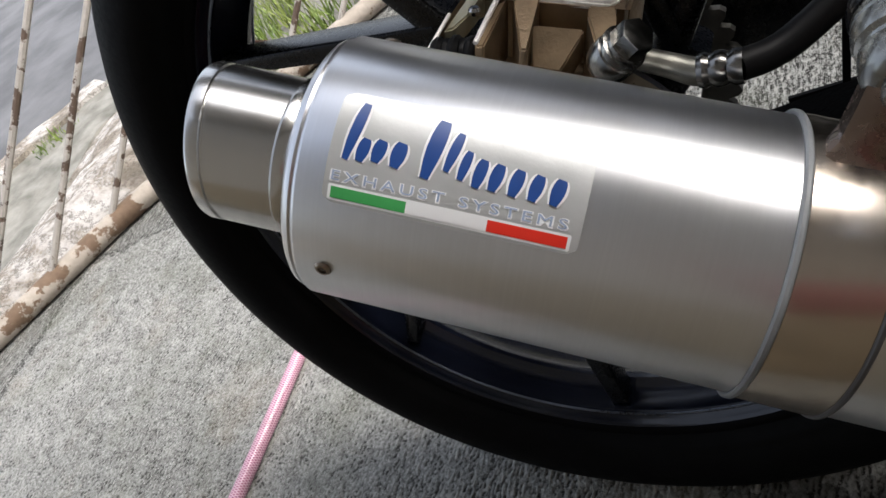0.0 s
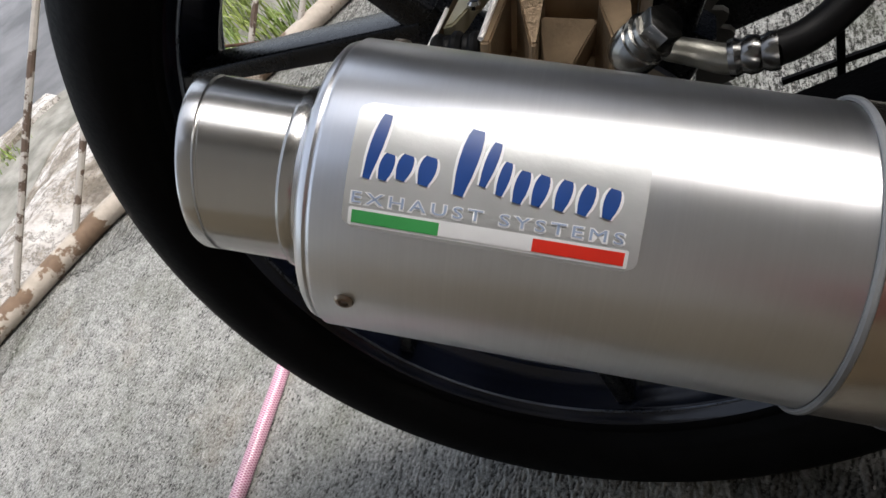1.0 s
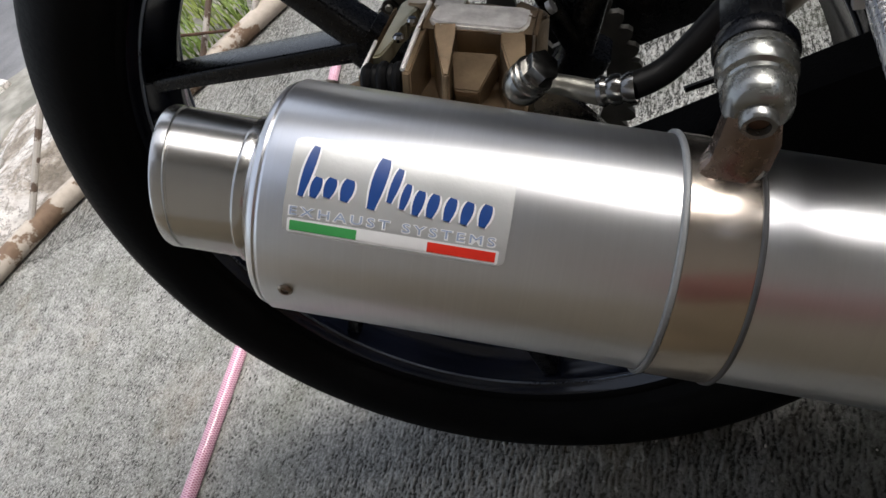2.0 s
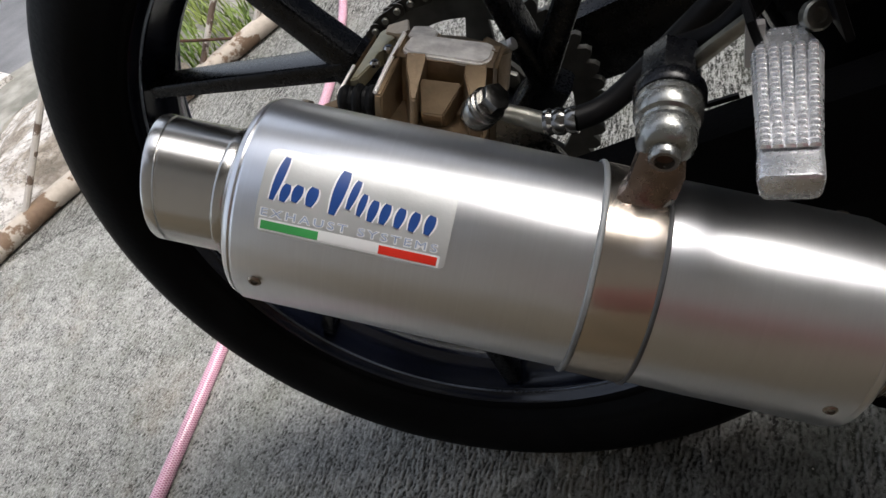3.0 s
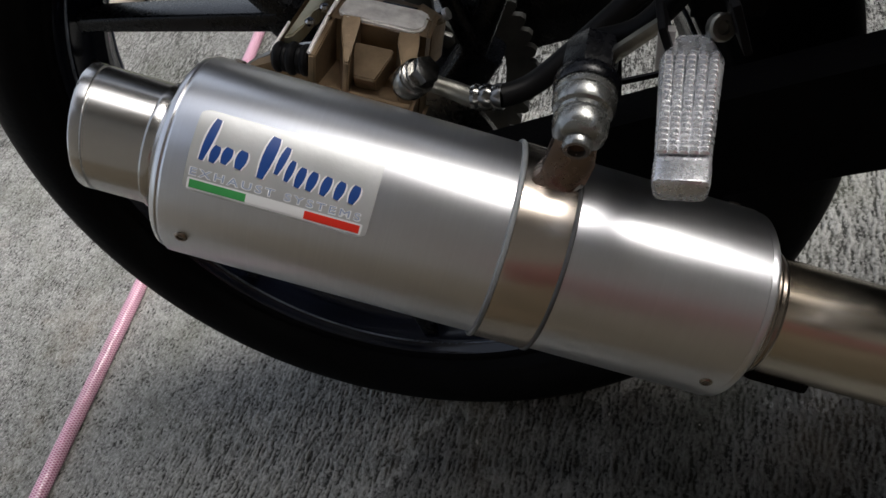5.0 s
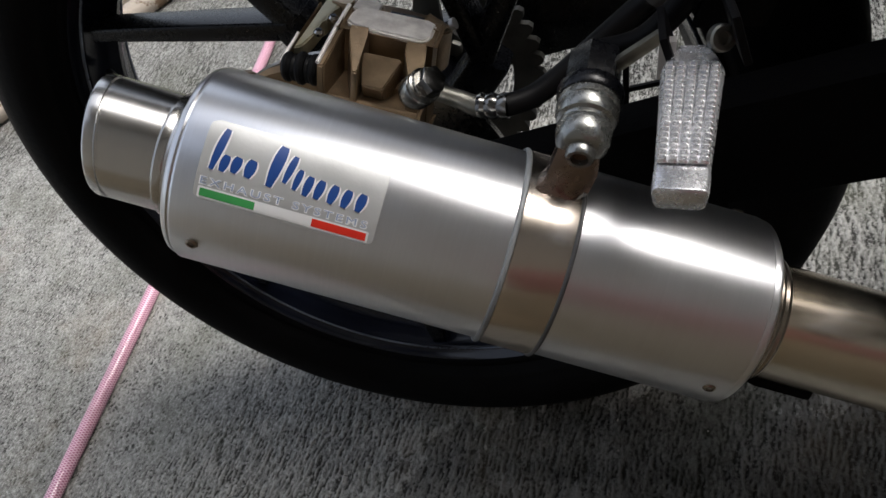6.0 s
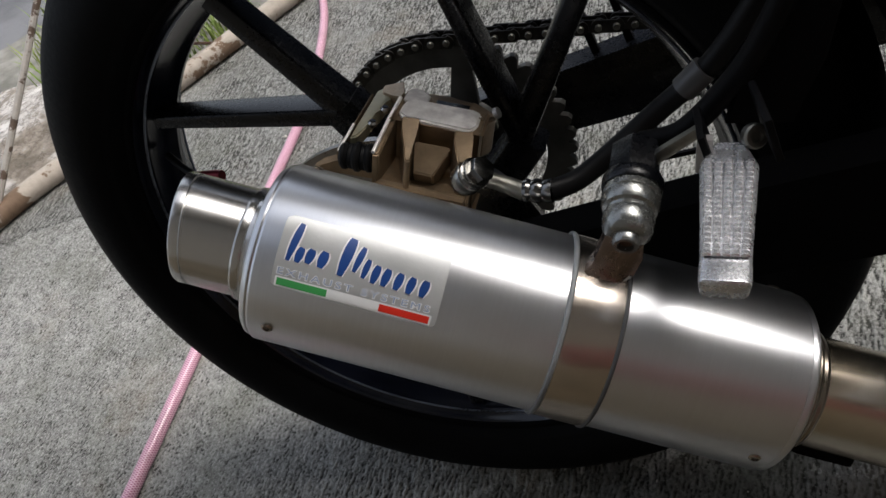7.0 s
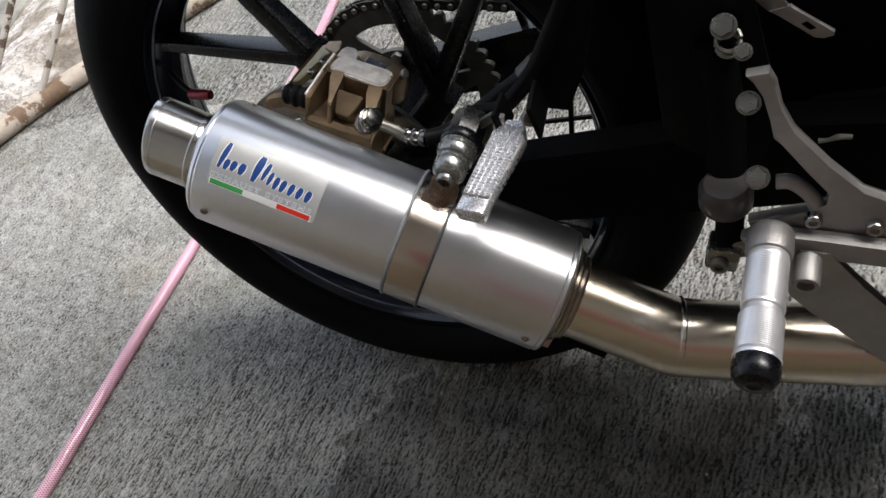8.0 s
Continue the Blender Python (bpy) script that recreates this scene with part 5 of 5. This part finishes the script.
slab(bm, [(0.279, 0.62), (0.283, 0.52), (0.29, 0.43), (0.296, 0.418), (0.32, 0.405), (0.345, 0.407), (0.352, 0.43), (0.346, 0.47), (0.335, 0.51), (0.336, 0.56), (0.36, 0.64)], Matrix.Translation((0, -0.132, 0)) @ pose(0, 0, 0, 90), 0.005, 0.0015)
part("heel_plate", bm, plastic, bike, "matt black heel plate")

# dark masses of the machine: mudguard, shock, engine, tail
bm = bmesh.new()
guard_m = Matrix.Translation(AXLE) @ pose(0, 0, 0, 90)
lathe(bm, [(0.322, -0.064), (0.332, -0.05), (0.335, 0), (0.332, 0.05), (0.322, 0.064), (0.318, 0.064), (0.328, 0.05), (0.331, 0), (0.328, -0.05), (0.318, -0.064)], guard_m, 24, True, 8, 58)
part("mudguard", bm, plastic, bike, "black plastic inner mudguard")
bm = bmesh.new()
lathe(bm, [(0, 0), (0.028, 0), (0.028, 0.02), (0.022, 0.03)] + [(0.026 + 0.007 * (k % 2), 0.03 + 0.011 * k) for k in range(14)] + [(0.03, 0.2), (0, 0.2)], axis_matrix((0.4, 0.0, 0.4), (0.25, 0, 1)), 24)
part("rear_shock", bm, engine_black, bike)
bm = bmesh.new()
eng = [(0.4, 0.3), (0.42, 0.25), (0.5, 0.215), (0.8, 0.215), (0.95, 0.3), (0.95, 0.62), (0.5, 0.66), (0.42, 0.56), (0.385, 0.45)]
slab(bm, eng, Matrix.Translation((0, 0.14, 0)) @ pose(0, 0, 0, 90), 0.19, 0.015, 3)
lathe(bm, [(0, 0), (0.085, 0), (0.09, 0.006), (0.088, 0.02), (0, 0.024)], axis_matrix((0.57, -0.048, 0.33), (0, -1, 0)), 40)
part("engine", bm, engine_black, bike, "black engine block")
bm = bmesh.new()
slab(bm, [(0.27, 0.66), (0.3, 0.44), (0.33, 0.385), (0.42, 0.36), (0.44, 0.6), (0.36, 0.68)], Matrix.Translation((0, 0.128, 0)) @ pose(0, 0, 0, 90), 0.2, 0.01)
part("side_frame", bm, engine_black, bike, "black main frame casting")
bm = bmesh.new()
slab(bm, [(0.343, 0.490), (0.3538, 0.4928), (0.3625, 0.486), (0.3759, 0.4772), (0.3756, 0.4745), (0.371, 0.473), (0.3661, 0.4738), (0.3502, 0.4858)], Matrix.Translation((0, -0.112, 0)) @ pose(0, 0, 0, 90), 0.003, 0.0006)
bracket = part("slotted_bracket", bm, cast_alu, bike, "dull grey slotted bracket")
bm = bmesh.new()
slab(bm, [(0.3595, 0.4822), (0.3622, 0.4835), (0.3668, 0.4795), (0.364, 0.4785)], Matrix.Translation((0, -0.1148, 0)) @ pose(0, 0, 0, 90), 0.0006)
part("slot", bm, engine_black, bracket)
bm = bmesh.new()
slab(bm, [(0.3345, 0.5), (0.343, 0.4915), (0.3528, 0.494), (0.3475, 0.502)], Matrix.Translation((0, -0.115, 0)) @ pose(0, 0, 0, 90), 0.003, 0.0006)
part("bracket_arm", bm, cast_alu, bracket)
bm = bmesh.new()
tail = [(-0.45, 0.88), (-0.38, 0.83), (-0.1, 0.785), (0.18, 0.745), (0.42, 0.62), (0.85, 0.6), (0.94, 0.76), (0.88, 0.92), (0.62, 0.95), (0.48, 0.84), (0.2, 0.81), (-0.1, 0.84), (-0.42, 0.91)]
slab(bm, tail, Matrix.Translation((0, 0.055, 0)) @ pose(0, 0, 0, 90), 0.11, 0.02, 3)
part("tail_section", bm, plastic, bike, "black tail section")
bm = bmesh.new()
lathe(bm, [(0.212, -0.042), (0.222, -0.046), (0.25, -0.05), (0.28, -0.04), (0.298, -0.015), (0.3, 0), (0.298, 0.015), (0.28, 0.04), (0.25, 0.05), (0.222, 0.046), (0.212, 0.042)], Matrix.Translation((1.33, 0, 0.3)) @ pose(0, 0, 0, 90), 64, closed=True)
part("front_tyre", bm, rubber, bike)
bm = bmesh.new()
lathe(bm, [(0, -0.02), (0.04, -0.02), (0.04, 0.02), (0, 0.02)], Matrix.Translation((1.33, 0, 0.3)) @ pose(0, 0, 0, 90), 32)
for k in range(10):
    a = radians(36 * k)
    c = Vector((1.33, 0, 0.3))
    spoke_bar(bm, c, c + Vector((0.214 * math.cos(a), 0, 0.214 * math.sin(a))), 0.02, 0.016, 0.02, 0.02)
part("front_wheel", bm, black_paint, bike)
bm = bmesh.new()
for y in (-0.1, 0.1):
    tube(bm, [(1.33, y, 0.3), (1.1, y, 0.85)], 0.022, 20)
part("front_fork", bm, black_paint, bike)
bm = bmesh.new()
tube(bm, [(0.5, 0.12, 0.28), (0.47, 0.2, 0.14), (0.45, 0.27, 0.046)], 0.011, 16)
box(bm, (0.06, 0.04, 0.008), pose(0.45, 0.273, 0.0385, 7.43), 0.002)
part("side_stand", bm, black_paint, bike)

# ---- grass, grit and litter ----
bm = bmesh.new()
rng = random.Random(7)
for turf in range(9110):
    a = rng.uniform(0.27, 2.3)
    b = rng.uniform(0.04 + rail_bend(a), 0.8)
    if a < 0.55 and b > 0.1 + 1.6 * (a - 0.27) + 0.4 * rng.random():
        continue
    p = edge_place(a, b, -0.02)
    if noise.noise(p * 5) < -0.25:
        continue
    if turf >= 9000:
        p = edge_place(rng.gauss(0.08, 0.035), rng.gauss(0.73, 0.03), -0.012)
    h, w = rng.uniform(0.03, 0.1) * (0.35 if turf >= 9000 else 1), rng.uniform(0.0012, 0.003)
    th = rng.uniform(0, 6.283)
    lean = Vector((math.cos(th), math.sin(th), 0)) * h * rng.uniform(0.15, 0.8)
    sd = Vector((-math.sin(th), math.cos(th), 0)) * w
    mid = p + lean * 0.35 + Vector((0, 0, h * 0.65))
    v = [bm.verts.new(q) for q in (p - sd, p + sd, mid + sd * 0.8, mid - sd * 0.8, p + lean + Vector((0, 0, h)))]
    bm.faces.new(v[:4])
    bm.faces.new((v[3], v[2], v[4]))
tagged(obj("grass", bm, grass_mat, smooth=False), "patchy green grass growing behind the fence", "grass", kind="stuff")
bm = bmesh.new()
for _ in range(900):
    x, y = rng.uniform(-1.0, 0.9), rng.uniform(-0.6, 1.3)
    if x < -1.02 + 0.478 * (y - 0.42):
        continue
    r = rng.uniform(0.0006, 0.0022) * (2.0 if rng.random() < 0.05 else 1)
    out = bmesh.ops.create_icosphere(bm, subdivisions=1, radius=r, matrix=Matrix.Translation((x, y, r * 0.25)) @ Matrix.Diagonal((rng.uniform(0.7, 1.4), rng.uniform(0.7, 1.4), 0.6, 1)))
tagged(obj("grit", bm, material("pale_grit", (0.4, 0.38, 0.34), 0.85, 0, 0.4, 90, 0.2), smooth=False), "pale grit and crumbs scattered on the concrete", "grit", kind="stuff")
